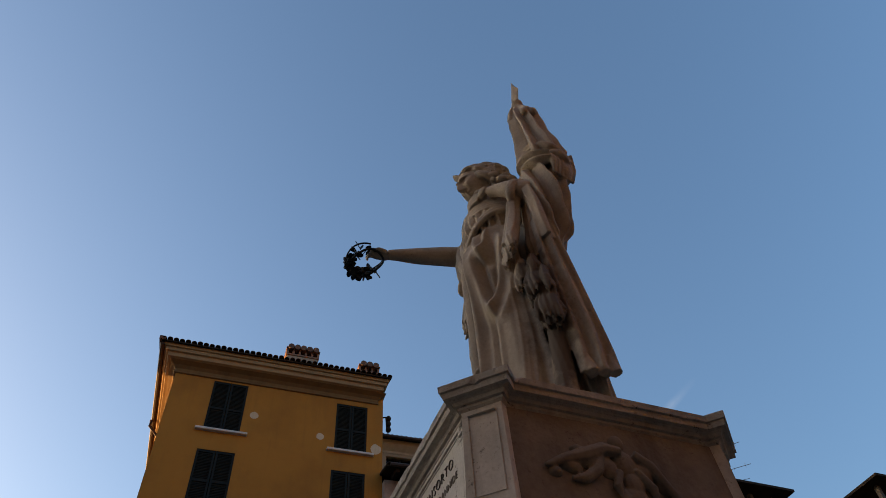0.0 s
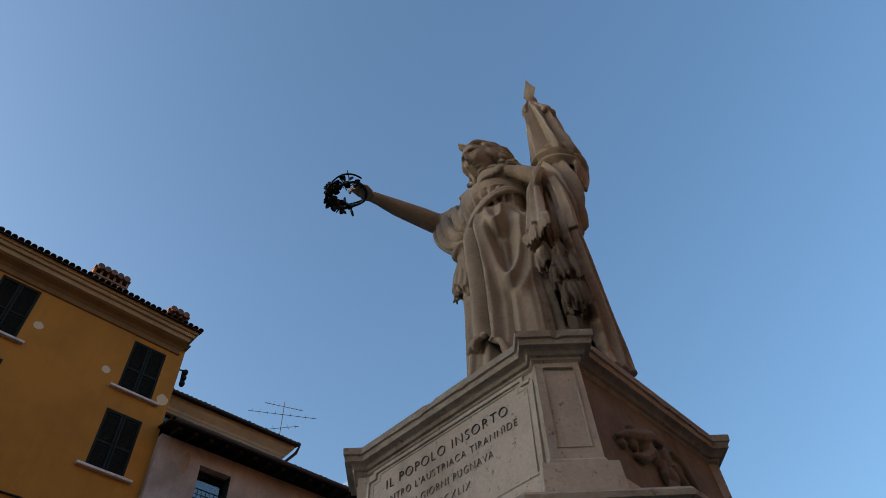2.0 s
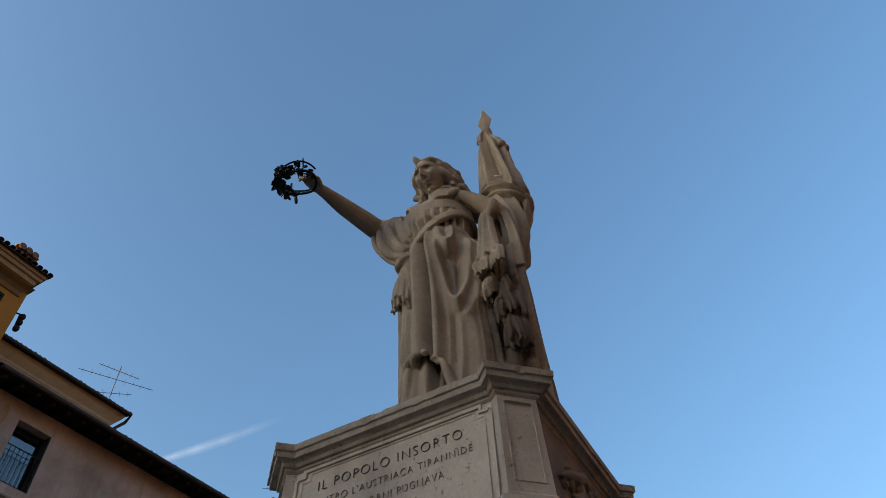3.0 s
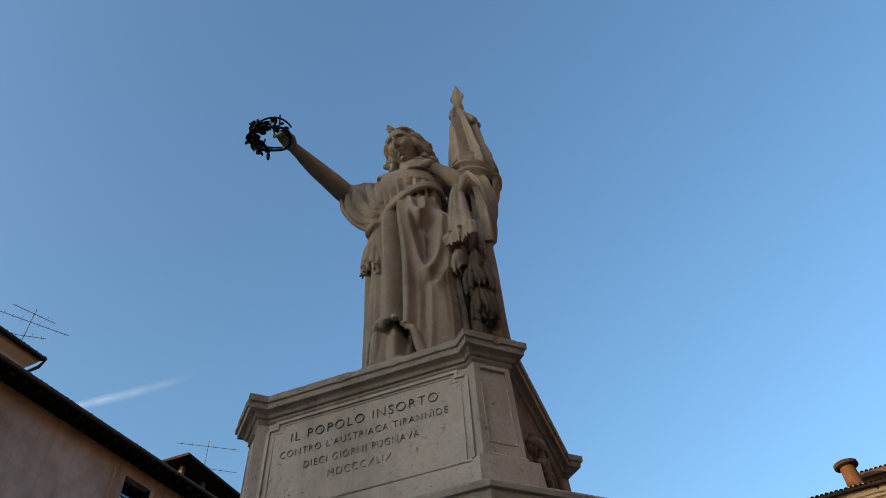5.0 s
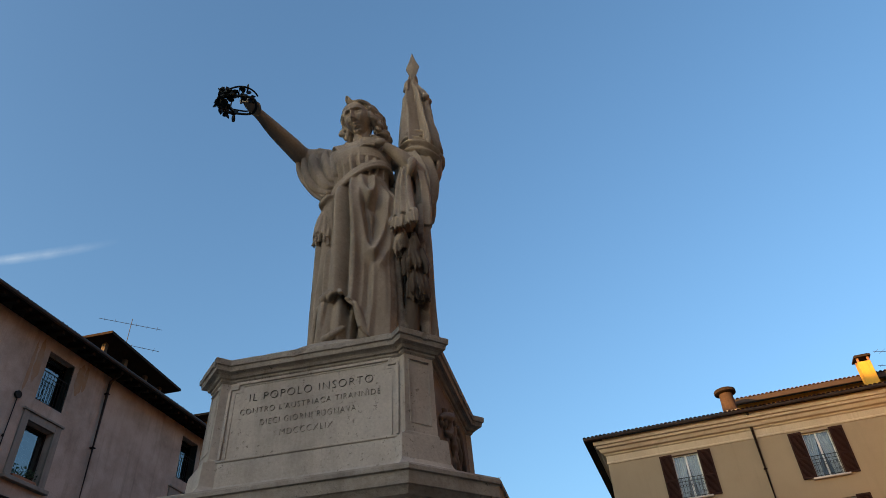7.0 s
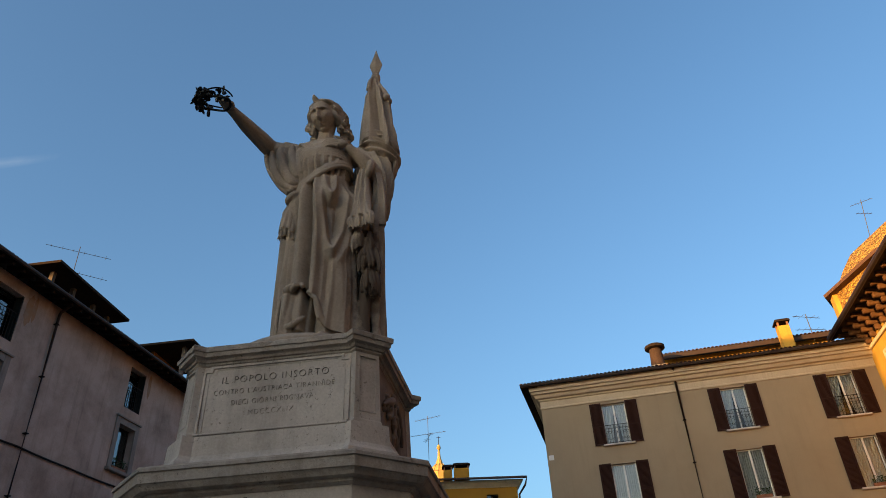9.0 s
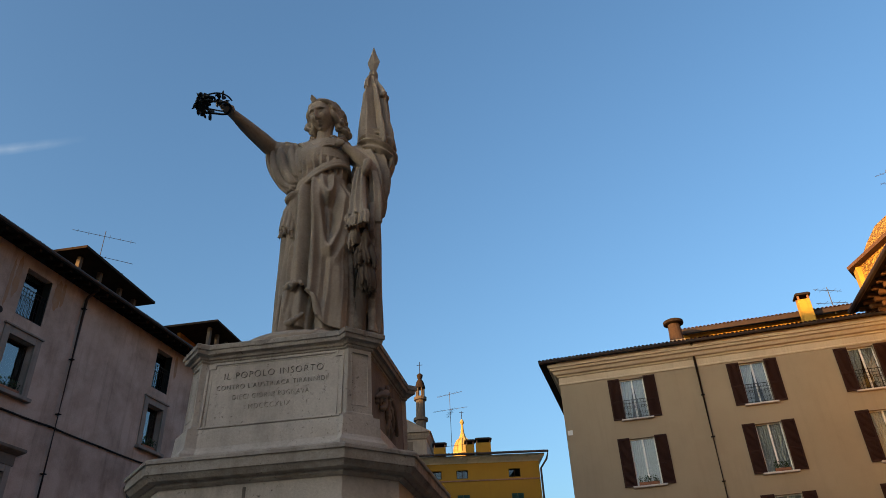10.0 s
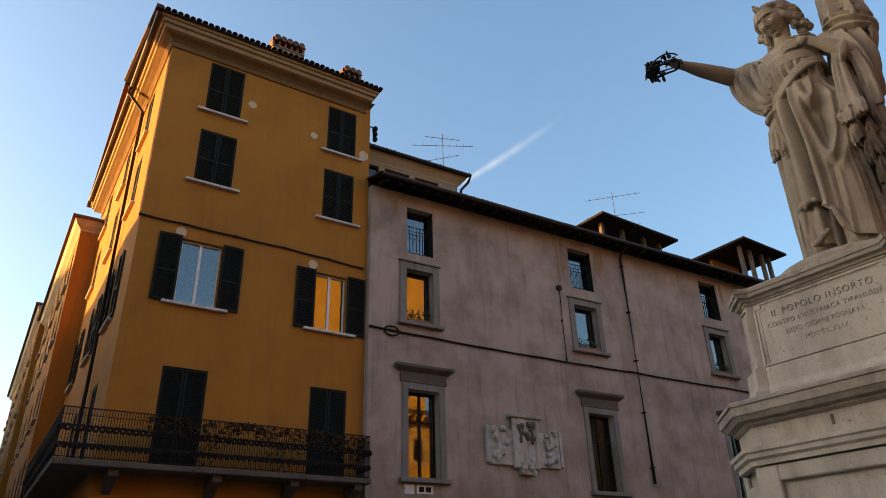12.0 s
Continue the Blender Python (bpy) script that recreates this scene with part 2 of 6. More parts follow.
def box(bm, x0, x1, y0, y1, z0, z1, bevel=0.0):
    r = bmesh.ops.create_cube(bm, size=1.0, matrix=Matrix.Translation(((x0 + x1) / 2, (y0 + y1) / 2, (z0 + z1) / 2)) @ Matrix.Diagonal((abs(x1 - x0), abs(y1 - y0), abs(z1 - z0), 1)))
    if bevel:
        es = list({e for v in r["verts"] for e in v.link_edges})
        bmesh.ops.bevel(bm, geom=es, offset=bevel, segments=1, affect="EDGES")
    return bm


def one_box(*a, bevel=0.0):
    return box(bmesh.new(), *a, bevel=bevel)


def tube(bm, pts, radii, sides=8, cap=True):
    """A tube through points, with a radius at each."""
    rings = []
    n = len(pts)
    pts = [Vector(p) for p in pts]
    if not isinstance(radii, (list, tuple)):
        radii = [radii] * n
    for i, p in enumerate(pts):
        d = (pts[min(i + 1, n - 1)] - pts[max(i - 1, 0)]).normalized()
        q = d.to_track_quat("Z", "Y")
        rings.append([bm.verts.new(p + q @ Vector((radii[i] * math.cos(2 * math.pi * k / sides), radii[i] * math.sin(2 * math.pi * k / sides), 0))) for k in range(sides)])
    for a, b in zip(rings, rings[1:]):
        for k in range(sides):
            bm.faces.new((a[k], a[(k + 1) % sides], b[(k + 1) % sides], b[k]))
    if cap:
        bm.faces.new(rings[0][::-1])
        bm.faces.new(rings[-1])
    return bm


def ball(bm, c, r, seg=12, rings=8, turn=None):
    """An ellipsoid at c, with radii r."""
    m = Matrix.Translation(c)
    if turn:
        m = m @ turn
    bmesh.ops.create_uvsphere(bm, u_segments=seg, v_segments=rings, radius=1.0, matrix=m @ Matrix.Diagonal((*r, 1)))
    return bm


def loft(bm, rings):
    """A closed solid through rings of equally many points."""
    vs = [[bm.verts.new(p) for p in r] for r in rings]
    n = len(vs[0])
    for a, b in zip(vs, vs[1:]):
        for k in range(n):
            bm.faces.new((a[k], a[(k + 1) % n], b[(k + 1) % n], b[k]))
    bm.faces.new(vs[0][::-1])
    bm.faces.new(vs[-1])
    return bm


def pierced(w, h0, h1, holes, thick, x0=0.0):
    """A wall in the xz plane (front at y = 0) with rectangular openings that go right through."""
    bm = bmesh.new()
    xs = sorted({x0, w, *[v for h in holes for v in h[:2]]})
    zs = sorted({h0, h1, *[v for h in holes for v in h[2:]]})
    cache = {}

    def v(x, y, z):
        k = (round(x, 4), round(y, 4), round(z, 4))
        if k not in cache:
            cache[k] = bm.verts.new(k)
        return cache[k]

    def solid(i, j):
        if not (0 <= i < len(xs) - 1 and 0 <= j < len(zs) - 1):
            return False
        cx, cz = (xs[i] + xs[i + 1]) / 2, (zs[j] + zs[j + 1]) / 2
        return not any(a < cx < b and c < cz < d for a, b, c, d in holes)

    for i in range(len(xs) - 1):
        for j in range(len(zs) - 1):
            if not solid(i, j):
                continue
            a, b, c, d = xs[i], xs[i + 1], zs[j], zs[j + 1]
            bm.faces.new((v(a, 0, c), v(b, 0, c), v(b, 0, d), v(a, 0, d)))
            bm.faces.new((v(a, thick, d), v(b, thick, d), v(b, thick, c), v(a, thick, c)))
            if not solid(i - 1, j):
                bm.faces.new((v(a, 0, d), v(a, thick, d), v(a, thick, c), v(a, 0, c)))
            if not solid(i + 1, j):
                bm.faces.new((v(b, 0, c), v(b, thick, c), v(b, thick, d), v(b, 0, d)))
            if not solid(i, j - 1):
                bm.faces.new((v(a, 0, c), v(a, thick, c), v(b, thick, c), v(b, 0, c)))
            if not solid(i, j + 1):
                bm.faces.new((v(b, 0, d), v(b, thick, d), v(a, thick, d), v(a, 0, d)))
    return bm


def shutter_bm(w, h, slats=True, depth=0.045):
    """A louvred shutter leaf, lower left corner at the origin, front towards -y."""
    bm = bmesh.new()
    s = 0.07
    box(bm, 0, s, -depth, 0, 0, h)
    box(bm, w - s, w, -depth, 0, 0, h)
    for z in (0, h * 0.42, h - 0.09):
        box(bm, s, w - s, -depth, 0, z, z + 0.09)
    box(bm, s, w - s, -0.008, 0, 0.09, h - 0.09)
    z = 0.12
    while slats and z < h - 0.13:
        if not h * 0.42 - 0.05 < z < h * 0.42 + 0.1:
            n = len(bm.verts)
            box(bm, s, w - s, -0.034, -0.008, z, z + 0.014)
            bm.verts.ensure_lookup_table()
            bmesh.ops.rotate(bm, verts=bm.verts[n:], cent=(0, -0.02, z), matrix=Matrix.Rotation(radians(-35), 3, "X"))
        z += 0.055
    return bm


def frame_bm(x0, x1, z0, z1, y, bar=0.055, mullion=True, transom=None):
    bm = bmesh.new()
    box(bm, x0, x0 + bar, y, y + 0.06, z0, z1)
    box(bm, x1 - bar, x1, y, y + 0.06, z0, z1)
    box(bm, x0 + bar, x1 - bar, y, y + 0.06, z1 - bar, z1)
    box(bm, x0 + bar, x1 - bar, y, y + 0.06, z0, z0 + bar)
    if mullion:
        c = (x0 + x1) / 2
        box(bm, c - bar * 0.8, c + bar * 0.8, y - 0.01, y + 0.06, z0 + bar, z1 - bar)
    if transom:
        box(bm, x0 + bar, x1 - bar, y + 0.005, y + 0.05, transom, transom + 0.04)
    return bm


def curtain_bm(x0, x1, z0, z1, y, part_open=0.3):
    """Two hanging curtains with soft folds, drawn aside a little."""
    bm = bmesh.new()
    half = (x1 - x0) / 2
    for side in (0, 1):
        cols = []
        for i in range(15):
            u = i / 14
            top = u * half * 0.98
            bot = u * half * (1 - part_open)
            col = []
            for k in range(5):
                f = k / 4
                xx = top * (1 - f) + bot * f
                x = x0 + xx if side == 0 else x1 - xx
                col.append(bm.verts.new((x, y + 0.03 * math.sin(i * 2.4 + side), z1 - f * (z1 - z0))))
            cols.append(col)
        for a, b in zip(cols, cols[1:]):
            for k in range(4):
                bm.faces.new((a[k], a[k + 1], b[k + 1], b[k]))
    return bm


def window(parent, x0, x1, z0, z1, frame_mat="white", shutters="", shutter_mat="green_shutter", curtains=False, sill=None, mullion=True, leaf=0.62, inset=0.16, sill_mat="sill", transom=None, slats=True, glass="pane"):
    """A window in an opening of a facade, with its frame, panes, room behind, shutters and sill."""
    win = new("window")
    win.parent = parent
    w, h = x1 - x0, z1 - z0
    if shutters == "closed":
        me = mesh_of(shutter_bm(w / 2 - 0.015, h, slats), "shutter", M[shutter_mat])
        shared("shutter", me, win, Matrix.Translation((x0 + 0.005, 0.06, z0)))
        shared("shutter", me, win, Matrix.Translation((x0 + w / 2 + 0.01, 0.06, z0)))
    else:
        part("window_frame", frame_bm(x0, x1, z0, z1, inset, mullion=mullion, transom=transom), M[frame_mat], win)
        c = (x0 + x1) / 2
        for a, b in ((x0 + 0.05, c - 0.04), (c + 0.04, x1 - 0.05)) if mullion else ((x0 + 0.05, x1 - 0.05),):
            p = part("pane", one_box(a, b, inset + 0.025, inset + 0.033, z0 + 0.05, z1 - 0.05), M[glass], win)
            p.visible_shadow = False
        if curtains:
            part("curtain", curtain_bm(x0 + 0.05, x1 - 0.05, z0 + 0.04, z1 - 0.04, inset + 0.13, 0.12 if curtains == "drawn" else 0.45), M["curtain"], win, "white voile curtains")
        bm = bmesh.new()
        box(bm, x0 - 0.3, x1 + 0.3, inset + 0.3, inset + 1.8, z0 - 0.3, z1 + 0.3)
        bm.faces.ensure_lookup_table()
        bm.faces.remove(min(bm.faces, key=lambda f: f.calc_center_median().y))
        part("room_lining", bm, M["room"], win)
    if shutters == "open":
        me = mesh_of(shutter_bm(leaf, h + 0.08, slats), "shutter", M[shutter_mat])
        shared("shutter", me, win, pose(x0 - leaf - 0.01, -0.03, z0 - 0.03, 0, 0, -2))
        shared("shutter", me, win, pose(x1 + 0.01, -0.05, z0 - 0.03, 0, 0, 3))
    if sill:
        part("sill", one_box(x0 - sill, x1 + sill, -0.14, 0.12, z0 - 0.1, z0 - 0.012, bevel=0.012), M[sill_mat], win)
    return win


def rail_bm(x0, x1, z0, z1, y, curls=True, step=0.12, gap=0.32, wire=0.009):
    """A wrought-iron guard with uprights and scrolls."""
    bm = bmesh.new()
    box(bm, x0, x1, y - 0.015, y + 0.015, z1 - 0.025, z1)
    box(bm, x0, x1, y - 0.012, y + 0.012, z0 + 0.04, z0 + 0.06)
    box(bm, x0, x1, y - 0.01, y + 0.01, z1 - 0.2, z1 - 0.185)
    n = max(2, round((x1 - x0) / step))
    for i in range(n + 1):
        x = x0 + (x1 - x0) * i / n
        box(bm, x - 0.008, x + 0.008, y - 0.008, y + 0.008, z0, z1 - 0.02)
    if curls:
        m = max(1, round((x1 - x0) / gap))
        for i in range(m):
            cx = x0 + (x1 - x0) * (i + 0.5) / m
            for sx, zc, r in ((1, z0 + (z1 - z0) * 0.58, 0.1), (-1, z0 + (z1 - z0) * 0.58, 0.1), (1, z0 + (z1 - z0) * 0.24, 0.08), (-1, z0 + (z1 - z0) * 0.24, 0.08)):
                pts = [(cx + sx * (r * 0.75 - r * (1 - k / 20) * math.cos(k * 0.42)), y - 0.005, zc + r * (1 - k / 20) * math.sin(k * 0.42)) for k in range(16)]
                tube(bm, pts, wire, 5)
    return bm


def plant_bm(x0, x1, y, z, seed, tall=0.3):
    """A clump of small leaves in a window box."""
    rnd = random.Random(seed)
    bm = bmesh.new()
    for _ in range(170):
        c = Vector((rnd.uniform(x0, x1), y + rnd.uniform(-0.1, 0.1), z + tall * rnd.random() ** 1.4))
        q = Euler((rnd.uniform(-1.2, 1.2), rnd.uniform(-1.2, 1.2), rnd.uniform(0, 6.3))).to_matrix()
        s = rnd.uniform(0.03, 0.065)
        vs = [bm.verts.new(c + q @ Vector(p) * s) for p in ((-1, 0, 0), (0, -0.5, 0.12), (1, 0, -0.1), (0, 0.5, 0.12))]
        bm.faces.new(vs)
    return bm


def window_box(facade, x0, x1, z, y=-0.05, seed=1, tall=0.3):
    pl = thing("window_box_plant", facade.matrix_world @ Matrix.Translation(((x0 + x1) / 2, y, z)), "leafy green plant in a terracotta box on the window sill", "plant", "window plants")
    w = (x1 - x0) / 2
    part("planter", one_box(-w, w, -0.09, 0.09, 0.0, 0.15, bevel=0.01), M["pot"], pl)
    part("foliage", plant_bm(-w, w, 0, 0.13, seed, tall), M["leaf"], pl)


TILE = None


def tile_mesh():
    """One run of curved cover tiles, from the eave up the slope, with the lapped joints."""
    global TILE
    if TILE is None:
        bm = bmesh.new()
        length, n, seg = 3.0, 7, 6
        for i in range(n):
            a, b = i * length / n, (i + 1) * length / n + 0.05
            rings = []
            for y, r in ((a, 0.098), (b, 0.082)):
                lift = 0.018 if y == a else 0.0
                rings.append([bm.verts.new((r * math.cos(math.pi * k / seg), y, r * math.sin(math.pi * k / seg) * 0.85 + lift)) for k in range(seg + 1)])
                rings.append([bm.verts.new(((r - 0.015) * math.cos(math.pi * k / seg), y, (r - 0.015) * math.sin(math.pi * k / seg) * 0.85 + lift)) for k in range(seg + 1)])
            for k in range(seg):
                bm.faces.new((rings[0][k], rings[2][k], rings[2][k + 1], rings[0][k + 1]))
                bm.faces.new((rings[0][k], rings[0][k + 1], rings[1][k + 1], rings[1][k]))
        TILE = mesh_of(bm, "roof_tile", M["roof"])
    return TILE


def eave_roof(parent, x0, x1, y_eave, z_eave, depth, slope, name="roof", step=0.21, tiles=True, hips=0.0):
    """A single pitch from the eave upwards: slab, gutter edge and a row of tile runs along the eave."""
    t = math.tan(radians(slope))
    bm = bmesh.new()
    ring = []
    for x, e in ((x0, 1), (x1, -1)):
        a = Vector((x, y_eave, z_eave))
        b = Vector((x + e * hips, y_eave + depth, z_eave + depth * t))
        ring.append([a, b, b - Vector((0, 0, 0.1)), a - Vector((0, 0, 0.06))])
    loft(bm, ring)
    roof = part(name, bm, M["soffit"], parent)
    if tiles:
        me = tile_mesh()
        n = int((x1 - x0 - 0.1) / step)
        for i in range(n + 1):
            x = x0 + 0.08 + i * (x1 - x0 - 0.16) / n
            jit = random.uniform(-0.02, 0.02)
            shared("roof_tile", me, roof, Matrix.Translation((x, y_eave - 0.07 + jit, z_eave - 0.03)) @ Matrix.Rotation(radians(slope + random.uniform(-0.4, 0.4)), 4, "X"))
    return roof


def antenna(eye, height, bars, tilt=(0, 0, 0)):
    """A rooftop aerial: a mast with cross bars (height on the mast, half length, heading in degrees, number of rods)."""
    an = thing("tv_antenna", pose(*eye, *tilt), "thin grey metal television aerial on a roof", "antenna", "roof aerials")
    part("mast", tube(bmesh.new(), [(0, 0, 0), (0, 0, height)], 0.022, 6), M["steel"], an)
    for z, half, head, rods in bars:
        c, s = math.cos(radians(head)), math.sin(radians(head))
        bm = tube(bmesh.new(), [(-half * c, -half * s, z), (half * c, half * s, z)], 0.016, 5)
        for i in range(rods):
            u = -half + 2 * half * (i + 0.5) / rods
            l = 0.16 + 0.1 * (i % 2)
            tube(bm, [(u * c - l * s, u * s + l * c, z + 0.01), (u * c + l * s, u * s - l * c, z + 0.01)], 0.009, 4)
        part("boom", bm, M["steel"], an)
    return an


def profile_loft(plan, levels):
    """A moulded prism: plan(e) gives the outline for an outset e; levels are (z, e)."""
    return loft(bmesh.new(), [[(x, y, z) for x, y in plan(e)] for z, e in levels])


# ---- ground ----
bm = bmesh.new()
vs = [bm.verts.new(p) for p in ((-1500, -1500, 0), (1500, -1500, 0), (1500, 1500, 0), (-1500, 1500, 0))]
bm.faces.new(vs)
ground = new("ground", mesh_of(bm, "ground", M["paving"]))
tagged(ground, "grey stone paving of the town square", "paving", "", "structure")

# ---- the monument: pedestal ----
PX, PY = 2.13, 3.49
ped = thing("pedestal", pose(PX, PY, 0), "tall pale stone monument pedestal with inscription and moulded cornices", "pedestal")
R2 = math.sqrt(2)


def plan_upper(e):
    """Square block with a pilaster set across each corner."""
    f, d, w = 0.82 + e, 1.103 + e, 0.118 + 0.95 * e
    b = ((d + w) / R2, (d - w) / R2)
    a = (f, b[1] - (b[0] - f))
    q = [(-a[0], -a[1]), (-b[0], -b[1]), (-b[1], -b[0]), (-a[1], -a[0])]
    out = []
    for k in range(4):
        c, s = ((1, 0), (0, 1), (-1, 0), (0, -1))[k]
        out += [(c * x - s * y, s * x + c * y) for x, y in q]
    return out


def plan_die(e):
    f, g = 0.82 + e, 0.68
    q = [(-f, -g), (-g, -f)]
    out = []
    for k in range(4):
        c, s = ((1, 0), (0, 1), (-1, 0), (0, -1))[k]
        out += [(c * x - s * y, s * x + c * y) for x, y in q]
    return out


def plan_lower(e):
    """The wider eight-sided stage."""
    f, g = 1.29 + e, 0.83 + 0.41 * e
    q = [(-f, -g), (-g, -f)]
    out = []
    for k in range(4):
        c, s = ((1, 0), (0, 1), (-1, 0), (0, -1))[k]
        out += [(c * x - s * y, s * x + c * y) for x, y in q]
    return out


part("step", profile_loft(plan_lower, [(0, 0.75), (0.17, 0.75), (0.19, 0.73)]), M["pedestal_dirty"], ped)
part("step", profile_loft(plan_lower, [(0.19, 0.42), (0.36, 0.42), (0.38, 0.4)]), M["pedestal_dirty"], ped)
part("base_moulding", profile_loft(plan_lower, [(0.38, 0.12), (0.7, 0.12), (0.74, 0.1), (0.8, 0.02), (0.86, -0.02), (0.9, -0.1)]), M["pedestal"], ped)
part("lower_die", profile_loft(plan_lower, [(0.9, -0.17), (2.44, -0.19)]), M["pedestal"], ped)
for k in range(4):
    me = mesh_of(one_box(-1.16, -1.1, -0.79, -0.58, 0.9, 2.43, bevel=0.01), "panel_stile", M["pedestal"])
    for s in (0, 1):
        shared("panel_stile", me, ped, pose(0, 0, 0, 0, 0, 90 * k) @ (Matrix.Identity(4) if s == 0 else Matrix.Diagonal((1, -1, 1, 1))))
    shared("panel_rail", mesh_of(one_box(-1.16, -1.1, -0.578, 0.578, 2.3, 2.43, bevel=0.01), "panel_rail", M["pedestal"]), ped, pose(0, 0, 0, 0, 0, 90 * k))
    shared("corner_panel", mesh_of(one_box(-1.345, -1.3, -0.21, 0.21, 1.0, 2.32, bevel=0.008), "corner_panel", M["pedestal"]), ped, pose(0, 0, 0, 0, 0, 45 + 90 * k))
part("architrave", profile_loft(plan_lower, [(2.44, -0.1), (2.48, -0.1), (2.5, -0.07), (2.535, -0.07), (2.55, -0.05), (2.585, -0.05), (2.59, -0.15)]), M["pedestal"], ped)
part("frieze", profile_loft(plan_lower, [(2.59, -0.16), (2.77, -0.16)]), M["pedestal"], ped)
part("lower_cornice", profile_loft(plan_lower, [(2.77, -0.15), (2.79, -0.12), (2.81, -0.12), (2.82, -0.06), (2.86, -0.03), (2.865, -0.015), (2.94, -0.015), (2.945, 0.0), (2.97, 0.0), (2.985, -0.01), (3.06, -0.3)]), M["pedestal_dirty"], ped, "weathered grey stone cornice")
part("upper_base", profile_loft(plan_upper, [(3.03, 0.12), (3.1, 0.11), (3.13, 0.085), (3.16, 0.07), (3.3, 0.062), (3.325, 0.06), (3.335, 0.02)]), M["pedestal"], ped)
part("upper_die", profile_loft(plan_die, [(3.33, 0.025), (4.0, 0.0)]), M["pedestal"], ped)
cor = part("upper_cornice", profile_loft(plan_upper, [(3.955, 0.0), (3.97, 0.014), (3.985, 0.014), (3.99, 0.03), (4.01, 0.038), (4.02, 0.05), (4.025, 0.075), (4.06, 0.08), (4.065, 0.092), (4.105, 0.095), (4.115, 0.085)]), M["pedestal_dirty"], ped, "blackened stone cornice with broken edges")
fine = bmesh.new()
fine.from_mesh(cor.data)
bmesh.ops.subdivide_edges(fine, edges=[e for e in fine.edges if abs(e.verts[0].co.z - e.verts[1].co.z) < 0.001 and e.calc_length() > 0.25], cuts=24, use_grid_fill=True)
for v in fine.verts:
    if v.co.z > 4.05:
        chip = max(0.0, noise.noise(v.co * 17.0) - 0.3) * 0.035
        v.co.x *= 1 - chip
        v.co.y *= 1 - chip
        v.co.z -= 0.6 * chip
fine.to_mesh(cor.data)
fine.free()
# corner pilasters, a little wider at the foot, each with a sunk panel
for k in range(4):
    bm = bmesh.new()

    def ring(z, d, w, dd):
        return [(-d, -w, z), (-d, w, z), (-d + dd, w + 0.02, z), (-d + dd, -w - 0.02, z)]

    loft(bm, [ring(3.33, 1.128, 0.135, 0.16), ring(3.36, 1.126, 0.132, 0.16), ring(3.37, 1.12, 0.125, 0.16), ring(3.955, 1.105, 0.115, 0.16)])
    pil = part("pilaster", bm, M["pedestal"], ped)
    pil.matrix_local = pose(0, 0, 0, 0, 0, 45 + 90 * k)
    bm = bmesh.new()
    for a, b, c, d in ((-0.085, -0.077, 3.43, 3.92), (0.077, 0.085, 3.43, 3.92), (-0.077, 0.077, 3.912, 3.92), (-0.077, 0.077, 3.43, 3.438)):
        loft(bm, [[(x, y0, c) for x, y0 in ((-1.1235, a), (-1.1235, b), (-1.09, b), (-1.09, a))], [(x, y0, d) for x, y0 in ((-1.11, a), (-1.11, b), (-1.09, b), (-1.09, a))]])
    part("panel_line", bm, M["pedestal"], pil)
# sunk panel with stepped frame round the inscription, and its twin on the other faces
for k in (0, 2):
    bm = bmesh.new()
    for off, out, wd in ((0.0, 0.016, 0.02), (0.034, 0.008, 0.009)):
        y1, z1, z0 = 0.63 - off, 3.955 - off * 0.8, 3.36
        box(bm, -0.82 - out, -0.81, -y1 + 0.06, y1 - 0.06, z1 - wd, z1)
        for s in (-1, 1):
            box(bm, -0.82 - out, -0.81, s * (y1 - 0.06), s * (y1 - 0.06 + wd), z1 - 0.055, z1)
            box(bm, -0.82 - out, -0.81, s * (y1 - 0.06 + wd), s * y1, z1 - 0.055, z1 - 0.055 + wd)
            loft(bm, [[(x, y, z) for x, y in ((-0.847 - out, s * y1), (-0.847 - out, s * (y1 + wd)), (-0.81, s * (y1 + wd)), (-0.81, s * y1))] for z in (z0,)] + [[(x, y, z) for x, y in ((-0.82 - out, s * y1), (-0.82 - out, s * (y1 + wd)), (-0.81, s * (y1 + wd)), (-0.81, s * y1))] for z in (z1 - 0.055,)])
    box(bm, -0.872, -0.81, -0.655, 0.655, 3.336, 3.352, bevel=0.004)
    fr = part("panel_frame", bm, M["pedestal"], ped)
    fr.matrix_local = pose(0, 0, 0, 0, 0, 90 * k)


